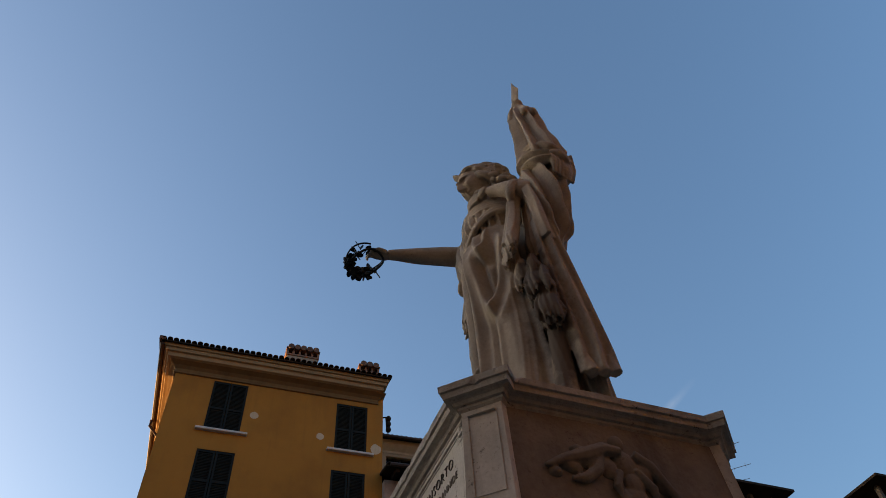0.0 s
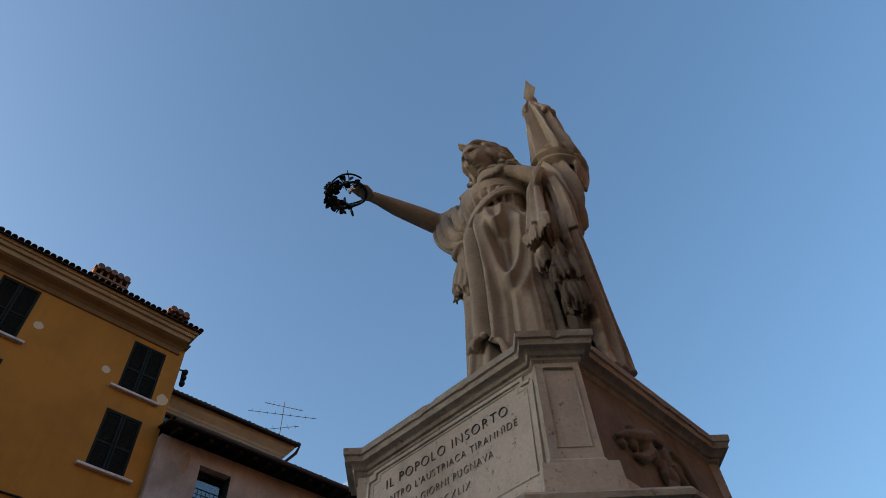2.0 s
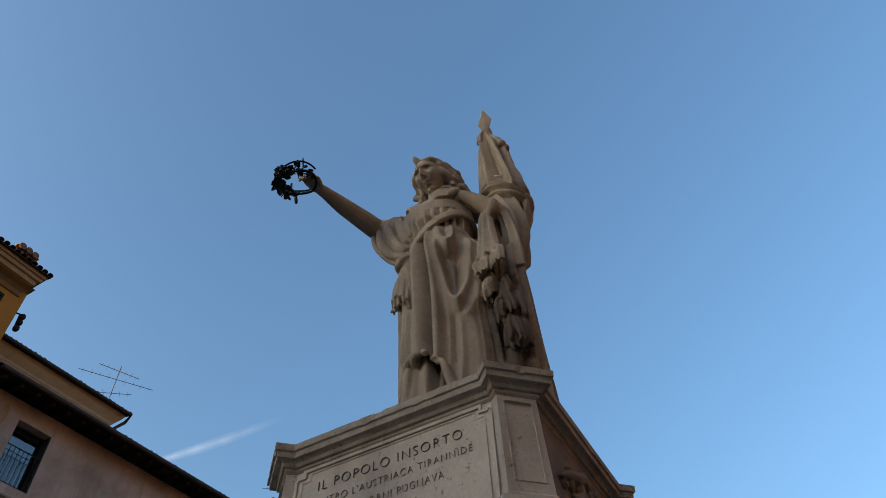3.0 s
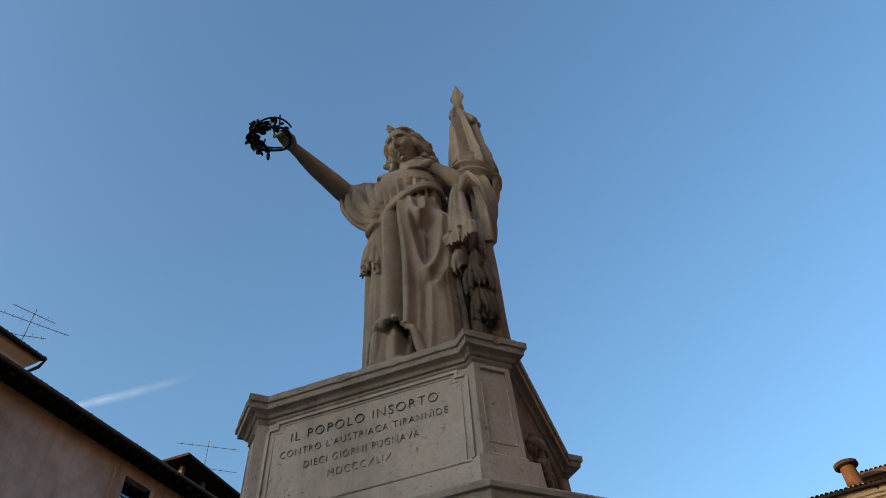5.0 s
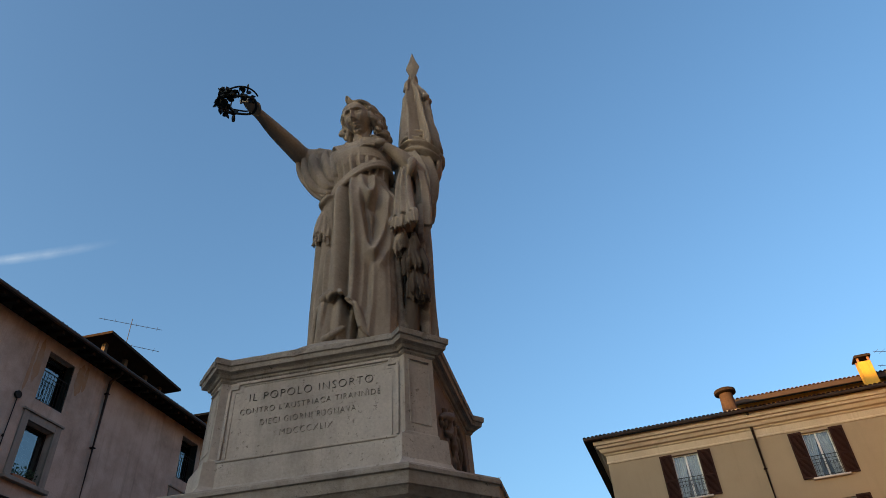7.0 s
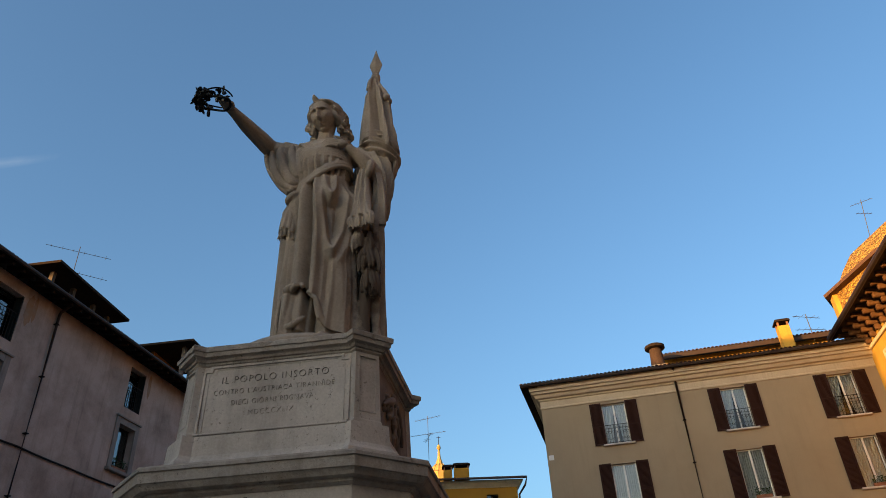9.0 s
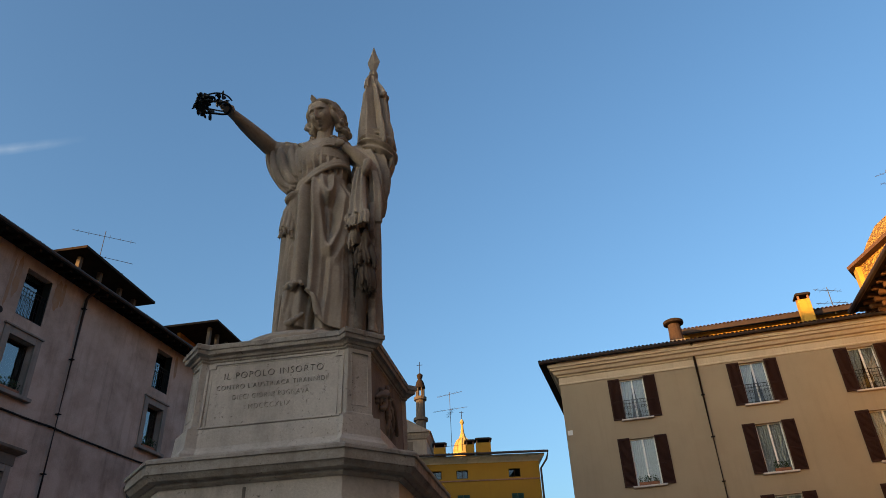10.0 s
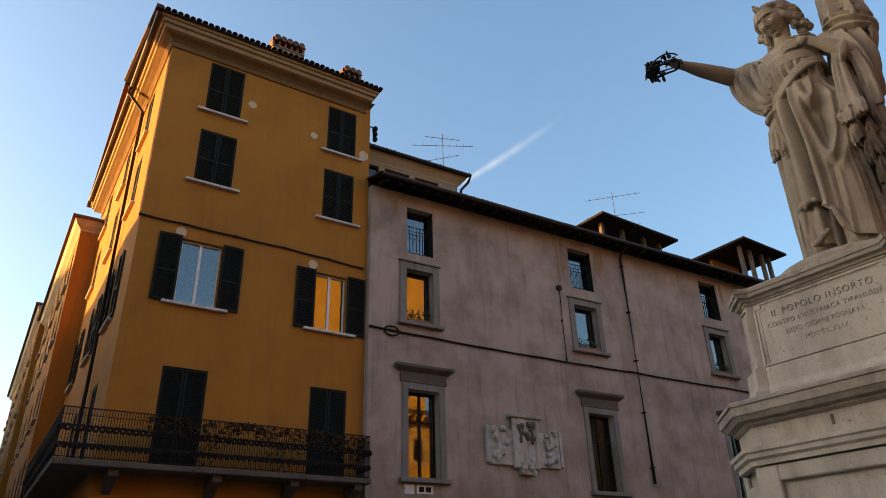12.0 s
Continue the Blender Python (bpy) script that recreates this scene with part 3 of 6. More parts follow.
def lettering(text, y0, y1, z0, z1, x, parent, name="letter", paint="letter"):
    """One line of incised capitals, each letter a piece of its own."""
    cu = bpy.data.curves.new(name, "FONT")
    cu.body, cu.extrude, cu.space_character, cu.offset = text, 0.004, 1.18, -0.033
    tmp = new("letters_tmp", cu)
    bpy.context.view_layer.update()
    me = bpy.data.meshes.new_from_object(tmp.evaluated_get(bpy.context.evaluated_depsgraph_get()))
    bpy.data.objects.remove(tmp)
    co = np.array([v.co[:] for v in me.vertices])
    lo, hi = co.min(0), co.max(0)
    for v in me.vertices:
        u, w, d = v.co
        v.co = (x - d, y0 + (u - lo[0]) / (hi[0] - lo[0]) * (y1 - y0), z0 + (w - lo[1]) / (hi[1] - lo[1]) * (z1 - z0))
    bm = bmesh.new()
    bm.from_mesh(me)
    bmesh.ops.remove_doubles(bm, verts=bm.verts, dist=1e-5)
    left = set(bm.faces)
    while left:
        todo, island = [left.pop()], []
        while todo:
            f = todo.pop()
            island.append(f)
            for e in f.edges:
                for g in e.link_faces:
                    if g in left:
                        left.remove(g)
                        todo.append(g)
        idx, verts, faces = {}, [], []
        for f in island:
            for v in f.verts:
                if v not in idx:
                    idx[v] = len(verts)
                    verts.append(v.co[:])
            faces.append([idx[v] for v in f.verts])
        m2 = bpy.data.meshes.new(name)
        m2.from_pydata(verts, [], faces)
        m2.materials.append(M[paint])
        ob = new(name, m2)
        ob.parent = parent
    bm.free()


for text, a, b, z0, z1 in (("IL POPOLO INSORTO", 3.965, 3.03, 3.785, 3.845), ("CONTRO L'AUSTRIACA TIRANNIDE", 4.025, 2.975, 3.685, 3.73), ("DIECI GIORNI PUGNAVA", 3.86, 3.15, 3.583, 3.628), ("MDCCCXLIX", 3.7, 3.315, 3.487, 3.53)):
    lettering(text, a - PY, b - PY, z0, z1, -0.827 - (3.9 - z0) * 0.03, ped, paint="letter" if z0 > 3.75 else "letter_worn")
lettering("I", 0.045, 0.02, 2.66, 2.74, -1.132, ped)

# carved group in low relief on the two side faces: plain lumps of drapery and limbs
rnd = random.Random(4)
for k in (1, 3):
    bm = bmesh.new()
    lumps = [(-0.02, 3.83, 0.05, 0.06), (0.0, 3.7, 0.085, 0.1), (0.02, 3.58, 0.075, 0.09), (-0.05, 3.47, 0.04, 0.1), (0.06, 3.46, 0.04, 0.1), (-0.22, 3.68, 0.1, 0.06), (-0.34, 3.63, 0.08, 0.05), (-0.28, 3.74, 0.05, 0.035), (0.2, 3.6, 0.05, 0.06), (0.0, 3.5, 0.11, 0.07), (-0.06, 3.42, 0.07, 0.07), (0.09, 3.42, 0.06, 0.07), (-0.12, 3.66, 0.07, 0.08), (0.1, 3.66, 0.07, 0.08), (-0.44, 3.58, 0.05, 0.035), (0.3, 3.5, 0.05, 0.04)]
    for x, z, rx, rz in lumps:
        ball(bm, (x, -0.83, z), (rx * 0.9, 0.045, rz * 0.9), 14, 10, Matrix.Rotation(rnd.uniform(-0.3, 0.3), 4, "Y"))
    # spread wing and arm, hanging drapery, the other arm and a trailing scarf
    for way, radii in (([(-0.03, 3.76), (-0.14, 3.76), (-0.26, 3.7), (-0.38, 3.66), (-0.5, 3.6)], [0.03, 0.04, 0.045, 0.03, 0.012]), ([(-0.16, 3.72), (-0.2, 3.62), (-0.28, 3.56), (-0.36, 3.55)], [0.02, 0.035, 0.03, 0.012]), ([(0.05, 3.76), (0.14, 3.7), (0.2, 3.6), (0.26, 3.52), (0.34, 3.48)], [0.03, 0.035, 0.032, 0.028, 0.012]), ([(0.04, 3.66), (0.12, 3.56), (0.12, 3.44)], [0.02, 0.03, 0.02]), ([(-0.06, 3.64), (-0.1, 3.54), (-0.08, 3.42)], [0.02, 0.028, 0.02])):
        tube(bm, [(x, -0.86, z) for x, z in way], radii, 8)
    # side panel and relief: stained, and darkened to stand for shade
    part("side_panel", loft(bmesh.new(), [[(x, y * (1 if k == 1 else -1), z) for x, y in ((-0.66, -0.8), (0.66, -0.8), (0.66, e), (-0.66, e))] for z, e in ((3.34, -0.852), (3.955, -0.826))]), M["side_stone"], ped, "brown-stained stone panel, coloured darker for its shaded side")
    rel = part("relief", bm, M["side_stone"], ped, "carved stone relief, worn and stained, coloured darker for its shaded side", smooth=True)
    rel.matrix_local = pose(0, 0, 0, 0, 0, 0 if k == 1 else 180)
    fuse = rel.modifiers.new("fuse", "REMESH")
    fuse.mode, fuse.voxel_size, fuse.use_smooth_shade = "VOXEL", 0.007, True

# ---- the monument: statue, one mesh ----
def fold(th, z, seed, k=2.2, kz=0.35):
    """Loose folds that run up and down and wander a little."""
    tw = th + 0.12 * math.sin(z * 1.7 + seed)
    a = noise.noise(Vector((math.cos(tw) * k + seed * 3.1, math.sin(tw) * k, z * kz)))
    b = noise.noise(Vector((math.cos(tw) * k * 2.1 + 7 + seed, math.sin(tw) * k * 2.1, z * kz * 1.3)))
    return max(-0.9, 1 - 4.5 * abs(a)) * 0.66 + max(-0.9, 1 - 4.5 * abs(b)) * 0.34


def interp(rows, z):
    if z <= rows[0][0]:
        return rows[0][1:]
    for a, b in zip(rows, rows[1:]):
        if z <= b[0]:
            u = (z - a[0]) / (b[0] - a[0])
            u = u * u * (3 - 2 * u)
            return [p + (q - p) * u for p, q in zip(a[1:], b[1:])]
    return rows[-1][1:]


def ridge(th, z, way, wl, wr, ht):
    """One laid fold (or, with a negative height, a groove) along way, (degrees, height) from top to bottom; wl and wr are the widths of its flanks in degrees."""
    if z > way[0][1] + 0.08 or z < way[-1][1] - 0.08:
        return 0.0
    a = way[0][0] if z >= way[0][1] else way[-1][0]
    for p, q in zip(way, way[1:]):
        if q[1] <= z <= p[1]:
            a = p[0] + (q[0] - p[0]) * (p[1] - z) / (p[1] - q[1])
    fade = min(1.0, (way[0][1] + 0.08 - z) / 0.22, (z - way[-1][1] + 0.08) / 0.12)
    dt = (math.degrees(th) - a + 180) % 360 - 180
    w = wl if dt < 0 else wr
    return ht * max(0.0, fade) * math.exp(-(abs(dt) / w) ** (1.6 if ht > 0 else 1.25))


def cloth(bm, rows, seed, k=2.2, kz=0.35, hem=None, n=140, steps=90, folds=(), loose=1.0):
    """A draped solid: rows are (z, cx, cy, rx, ry, depth of loose folds). hem(th) lifts the lower edge."""
    z0, z1 = rows[0][0], rows[-1][0]
    rings = []
    for i in range(steps + 1):
        ring = []
        for j in range(n):
            th = 2 * math.pi * j / n
            lo = z0 + (hem(th) if hem else 0)
            z = lo + (z1 - lo) * i / steps
            cx, cy, rx, ry, amp = interp(rows, z)
            f = loose * amp * fold(th, z, seed, k, kz)
            for way, wl, wr, ht in folds:
                f += 1.25 * ridge(th, z, way, wl, wr, ht)
            ring.append((cx + (rx + f) * math.cos(th), cy + (ry + f) * math.sin(th), z))
        rings.append(ring)
    if hem:
        # the cloth turns in under its hem and leaves a hollow
        cx, cy = rows[0][1:3]
        rings.insert(0, [(cx + 0.9 * (x - cx), cy + 0.9 * (y - cy), z + 0.015) for x, y, z in rings[0]])
        rings.insert(0, [(cx + 0.5 * (x - cx), cy + 0.5 * (y - cy), max(z, 4.3) + 0.45) for x, y, z in rings[1]])
    return loft(bm, rings)


def curve_through(pts, steps=6):
    """A smooth run of points through the given ones."""
    p = [Vector(q) for q in pts]
    p = [2 * p[0] - p[1]] + p + [2 * p[-1] - p[-2]]
    out = []
    for i in range(1, len(p) - 2):
        for j in range(steps):
            u = j / steps
            out.append(0.5 * ((2 * p[i]) + (p[i + 1] - p[i - 1]) * u + (2 * p[i - 1] - 5 * p[i] + 4 * p[i + 1] - p[i + 2]) * u * u + (3 * p[i] - p[i - 1] - 3 * p[i + 1] + p[i + 2]) * u ** 3))
    return out + [p[-2]]


def lock(bm, pts, radii, sides=8, steps=5):
    """A rounded strand through smoothed points."""
    fine = curve_through(pts, steps)
    n = len(radii) - 1
    rr = []
    for i in range(len(fine)):
        f = i / (len(fine) - 1) * n
        k = min(int(f), n - 1)
        rr.append(radii[k] + (radii[k + 1] - radii[k]) * (f - k))
    return tube(bm, fine, rr, sides)


def swath(bm, pts, widths, thick, across, waves=3.0, deep=0.02, seed=0.0, n=40, steps=7):
    """A hanging length of cloth along pts, spread along the direction across, with folds running along it."""
    fine = curve_through(pts, steps)
    a = Vector(across).normalized()
    m = len(widths) - 1
    rings = []
    for i, p in enumerate(fine):
        f = i / (len(fine) - 1) * m
        k = min(int(f), m - 1)
        w = widths[k] + (widths[k + 1] - widths[k]) * (f - k)
        d = (fine[min(i + 1, len(fine) - 1)] - fine[max(i - 1, 0)]).normalized()
        nrm = d.cross(a).normalized()
        ring = []
        for j in range(n):
            q = 2 * math.pi * j / n
            u = math.cos(q)
            ripple = deep * math.sin(u * waves * math.pi + seed + 0.6 * math.sin(i * 0.25 + seed)) * (1 - 0.4 * u * u)
            ring.append(p + a * (w * u) + nrm * (thick * math.sin(q) + ripple))
        rings.append(ring)
    return loft(bm, rings)


def bell(v, c, s):
    return math.exp(-((v - c) / s) ** 2)


def face_depth(y, z):
    """How far the face stands out (metres) at y across and z up from the middle of the eyes."""
    d = 0.0
    for s in (-1, 1):
        d -= 0.034 * bell(y, s * 0.056, 0.036) * bell(z, 0.004, 0.022)
        d += 0.026 * bell(y, s * 0.057, 0.028) * bell(z, -0.002, 0.013)
        d -= 0.01 * bell(y, s * 0.057, 0.026) * bell(z, -0.022, 0.007)
        d += 0.017 * bell(y, s * 0.06, 0.05) * bell(z, 0.047 - 0.25 * abs(y - s * 0.05), 0.014)
        d += 0.016 * bell(y, s * 0.078, 0.032) * bell(z, -0.075, 0.04)
        d -= 0.008 * bell(y, s * 0.056, 0.02) * bell(z, -0.155, 0.03)
        d += 0.02 * bell(y, s * 0.02, 0.012) * bell(z, -0.092, 0.014)
    d += (0.02 + 0.045 * min(1.0, max(0.0, (0.05 - z) / 0.14))) * bell(y, 0, 0.017) * (1 if -0.095 < z < 0.05 else bell(z, -0.095 if z < 0 else 0.05, 0.012))
    d += 0.022 * bell(y, 0, 0.032) * bell(z, -0.137, 0.012) + 0.022 * bell(y, 0, 0.027) * bell(z, -0.165, 0.013)
    d -= 0.016 * bell(y, 0, 0.036) * bell(z, -0.151, 0.006) + 0.014 * bell(y, 0, 0.035) * bell(z, -0.187, 0.012)
    return d + 0.03 * bell(y, 0, 0.045) * bell(z, -0.222, 0.028)


bm = bmesh.new()
# plinth
loft(bm, [[(2.15 + r * 0.86 * math.cos(2 * math.pi * j / 48), 3.48 + r * 0.88 * math.sin(2 * math.pi * j / 48), z) for j in range(48)] for z, r in ((4.1, 0.88), (4.23, 0.88), (4.28, 0.83), (4.32, 0.66), (4.33, 0.4))])
# laid folds of the over-robe: way from the sash down, widths of the two flanks, height
ROBE = [
    # deep groove left of the middle, and the rounded fold that stands beside it
    ([(172, 6.35), (175, 5.9), (176, 5.4), (177, 4.9)], 4.5, 3, -0.1),
    ([(180, 6.35), (186, 5.9), (187, 5.4), (186, 4.75)], 6, 8, 0.055),
    ([(160, 6.35), (160, 5.8), (163, 5.3), (166, 4.95)], 11, 8, 0.045),
    ([(150, 6.2), (146, 5.7), (144, 5.3)], 4, 4, -0.05),
    ([(136, 6.2), (131, 5.6), (128, 4.9)], 9, 8, 0.05),
    ([(140, 5.75), (137, 5.3), (134, 4.95)], 3, 4, -0.04),
    # the swag that comes to a point before the left thigh
    ([(240, 6.25), (233, 5.9), (224, 5.62), (212, 5.36)], 5, 9, 0.06),
    ([(248, 6.2), (244, 5.8), (236, 5.5), (220, 5.25)], 6, 10, 0.04),
    ([(194, 6.2), (196, 5.9), (201, 5.6), (209, 5.34)], 9, 5, 0.055),
    ([(202, 6.05), (206, 5.8), (210, 5.5)], 4, 5, -0.05),
    ([(228, 6.15), (222, 5.85), (216, 5.6)], 5, 4, -0.045),
    ([(209, 5.3), (207, 5.05), (206, 4.8)], 3, 3, -0.035),
    # the pouch of cloth that hangs over the sash
    ([(196, 6.42), (202, 6.2), (208, 6.05)], 5, 8, 0.05),
    ([(222, 6.42), (218, 6.22), (210, 6.05)], 7, 5, 0.05),
    ([(209, 6.4), (210, 6.18)], 4, 5, -0.03),
    ([(212, 6.02), (214, 5.95)], 8, 8, -0.05),
    # the smooth panel over the left leg
    ([(226, 5.3), (228, 4.8), (230, 4.35)], 16, 14, 0.04),
    ([(252, 6.3), (256, 5.5), (258, 4.3)], 4, 5, 0.05),
    ([(264, 6.2), (268, 5.4), (270, 4.3)], 5, 5, -0.07),
    # the side away from the arm, and the back
    ([(122, 6.1), (112, 5.4), (108, 4.25)], 5, 5, -0.05),
    ([(112, 6.2), (100, 5.5), (98, 4.25)], 7, 7, 0.08),
    ([(98, 6.3), (86, 5.6), (84, 4.25)], 6, 6, 0.08),
] + [([(a, 6.4), (a + 6, 4.25)], 7, 6, 0.08) for a in (284, 304, 330, 352, 15, 36, 60)]
UNDER = [([(a, 5.6), (a - 4, 4.25)], 5, 6, h) for a, h in ((110, 0.05), (128, 0.05), (141, -0.05), (152, 0.1), (160, 0.06), (172, -0.09), (192, -0.2), (210, 0.05), (236, 0.05))]
# under-robe with the bent knee pressing through
cloth(bm, [(4.2, 2.19, 3.45, 0.36, 0.42, 0.03), (4.6, 2.18, 3.45, 0.34, 0.37, 0.03), (5.0, 2.19, 3.44, 0.3, 0.34, 0.03), (5.8, 2.16, 3.45, 0.27, 0.3, 0.02)], 1, n=200, folds=UNDER)
swath(bm, [(1.96, 3.6, 5.1), (1.9, 3.6, 4.9), (1.88, 3.58, 4.7), (1.9, 3.58, 4.52)], [0.08, 0.13, 0.15, 0.13], 0.07, (-0.3, 1, 0), 1.7, 0.035, 0.4)
lock(bm, [(1.98, 3.72, 4.62), (1.84, 3.66, 4.55), (1.79, 3.56, 4.56), (1.85, 3.47, 4.66)], [0.015, 0.03, 0.035, 0.015])
HEM = [(0, 0.05), (116, 0.05), (124, 0.1), (128, 0.3), (132, 0.68), (142, 0.76), (156, 0.72), (170, 0.78), (175, 0.7), (184, 0.64), (194, 0.56), (198, 0.36), (206, 0.28), (225, 0.24), (240, 0.18), (252, 0.08), (360, 0.05)]


def hem(th):
    d = math.degrees(th) % 360
    for (a, p), (b, q) in zip(HEM, HEM[1:]):
        if a <= d <= b:
            return p + (q - p) * (d - a) / (b - a)
    return 0.05


cloth(bm, [(4.22, 2.18, 3.43, 0.4, 0.41, 0.06), (4.8, 2.17, 3.43, 0.385, 0.395, 0.055), (5.6, 2.14, 3.43, 0.35, 0.37, 0.05), (6.1, 2.11, 3.44, 0.33, 0.35, 0.03), (6.36, 2.09, 3.44, 0.285, 0.31, 0.02), (6.48, 2.1, 3.44, 0.25, 0.285, 0.012)], 2, 2.4, 0.22, hem, n=320, steps=170, folds=ROBE, loose=0.32)
# rolled lips of the lifted hem
for lo, hi in ((126, 174), (180, 200)):
    tube(bm, [(2.17 + (0.415 + 0.02 * math.sin(a * 0.4)) * math.cos(radians(a)), 3.43 + (0.425 + 0.02 * math.sin(a * 0.4)) * math.sin(radians(a)), 4.225 + hem(radians(a))) for a in range(lo, hi + 1, 3)], 0.024, 8)
# the turn-back at the corners of the hem
lock(bm, [(1.82, 3.52, 5.03), (1.79, 3.6, 5.0), (1.81, 3.66, 4.96), (1.87, 3.67, 4.92)], [0.02, 0.03, 0.035, 0.02])
lock(bm, [(1.8, 3.37, 4.86), (1.78, 3.33, 4.75), (1.8, 3.3, 4.62), (1.83, 3.24, 4.52)], [0.02, 0.035, 0.04, 0.02])
# bodice with gathers between the two bands, shoulders, neck
GATHER = [([(a, 6.68), (a + 2, 6.42)], 3, 3, -0.03 if i % 2 else 0.02) for i, a in enumerate((118, 128, 135, 141, 150, 157, 163, 174, 180, 189, 196, 207, 212, 222, 229, 238, 247))]
cloth(bm, [(6.3, 2.1, 3.45, 0.26, 0.29, 0.01), (6.5, 2.09, 3.45, 0.265, 0.295, 0.01), (6.62, 2.07, 3.45, 0.28, 0.305, 0.02), (6.78, 2.06, 3.45, 0.27, 0.31, 0.02), (6.9, 2.09, 3.46, 0.24, 0.35, 0.02), (7.04, 2.12, 3.47, 0.19, 0.36, 0.01), (7.12, 2.13, 3.46, 0.11, 0.22, 0.005)], 3, 5.0, 0.6, n=220, steps=60, folds=GATHER, loose=0.12)
tube(bm, [(2.13, 3.46, 7.02), (2.08, 3.445, 7.18), (2.07, 3.43, 7.34)], [0.15, 0.098, 0.1], 18)
for y in (3.34, 3.58):
    ball(bm, (1.92, y, 6.82), (0.09, 0.12, 0.11), 16, 12)
for s in (-1, 1):
    for i in range(4):
        lock(bm, [(2.05, 3.45 + s * (0.17 + 0.05 * i), 7.08 - 0.01 * i), (1.9, 3.45 + s * (0.13 + 0.035 * i), 6.98), (1.845, 3.45 + s * (0.05 + 0.03 * i), 6.86 - 0.01 * i), (1.84, 3.45 + s * 0.035 * i, 6.76)], [0.01, 0.016, 0.018, 0.01], 7)
# broad band under the breast and the double sash that dips to the hip
for z, rx, ry, tilt, r in ((6.75, 0.275, 0.31, 0.0, 0.014), (6.72, 0.278, 0.312, 0.0, 0.015), (6.69, 0.28, 0.312, 0.0, 0.014), (6.42, 0.28, 0.31, -0.24, 0.026), (6.37, 0.29, 0.318, -0.25, 0.026), (6.46, 0.275, 0.305, -0.23, 0.02)):
    tube(bm, [(2.09 + (rx + 0.008) * math.cos(a), 3.445 + (ry + 0.008) * math.sin(a), z + tilt * math.sin(a)) for a in [2 * math.pi * j / 48 for j in range(49)]], r, 8)
# knot and fringed end of the sash at the hip
ball(bm, (1.87, 3.7, 6.16), (0.065, 0.075, 0.065), 12, 10)
lock(bm, [(1.85, 3.64, 6.2), (1.82, 3.69, 6.18), (1.83, 3.75, 6.12), (1.9, 3.76, 6.1)], [0.025, 0.035, 0.035, 0.025])
rnd = random.Random(21)
for i in range(9):
    a = i * 0.72
    x, y = 1.885 + 0.04 * math.cos(a), 3.735 + 0.065 * math.sin(a)
    l = rnd.uniform(0.0, 0.06)
    lock(bm, [(1.88, 3.71, 6.14), (0.5 * (x + 1.88), 0.5 * (y + 3.72), 6.03), (x, y, 5.9), (x - 0.012, y + 0.012, 5.76 - l)], [0.018, 0.022, 0.026, 0.03])
    for _ in range(3):
        tube(bm, [(x - 0.01, y + 0.01, 5.78 - l), (x - 0.01 + rnd.uniform(-0.025, 0.025), y + 0.01 + rnd.uniform(-0.025, 0.025), 5.68 - l)], [0.016, 0.009], 6)
# outstretched right arm
lock(bm, [(2.15, 3.75, 7.0), (2.1, 3.95, 7.06), (2.05, 4.1, 7.1), (1.86, 4.17, 7.11), (1.62, 4.25, 7.12), (1.42, 4.3, 7.12), (1.33, 4.32, 7.11)], [0.14, 0.12, 0.108, 0.1, 0.084, 0.06, 0.052], 18)
ball(bm, (1.27, 4.335, 7.1), (0.09, 0.062, 0.038), 14, 10)
for i in range(4):
    y = 4.29 + 0.03 * i
    lock(bm, [(1.24, y, 7.1), (1.17, y + 0.012, 7.12), (1.13, y + 0.018, 7.09), (1.14, y + 0.018, 7.05)], [0.021, 0.019, 0.017, 0.012])
lock(bm, [(1.3, 4.28, 7.1), (1.22, 4.25, 7.08), (1.17, 4.25, 7.06)], [0.024, 0.02, 0.014])
# wide sleeve: cloth hung from the upper arm in sagging loops
swath(bm, [(2.1, 3.95, 7.14), (2.06, 3.97, 6.9), (2.02, 3.9, 6.62), (1.99, 3.81, 6.42), (1.97, 3.75, 6.3)], [0.17, 0.18, 0.15, 0.1, 0.05], 0.075, (0.15, 1, 0), 2.0, 0.015)
for u, sag, r in ((0.08, 0.0, 0.05), (0.32, 0.06, 0.07), (0.46, -0.05, 0.035), (0.68, 0.07, 0.06), (0.92, 0.0, 0.05), (1.1, 0.05, 0.035)):
    lock(bm, [(2.03 - 0.04 * u, 4.12 - 0.44 * u, 7.12 - 0.06 * u), (1.985 - 0.04 * u, 4.08 - 0.4 * u, 6.86 - 0.02 * u + sag), (1.96 - 0.06 * u, 3.95 - 0.3 * u, 6.52 + 0.14 * u + sag), (1.93 - 0.03 * u, 3.8 - 0.17 * u, 6.36 + 0.22 * u), (1.93, 3.68 - 0.1 * u, 6.34 + 0.3 * u)], [0.015, 0.8 * r, r, 0.8 * r, 0.012], 8)
lock(bm, [(2.08, 4.12, 7.12), (2.03, 4.15, 6.98), (1.99, 4.08, 6.72), (1.97, 3.93, 6.45), (1.95, 3.81, 6.3)], [0.03, 0.026, 0.024, 0.024, 0.02], 8)
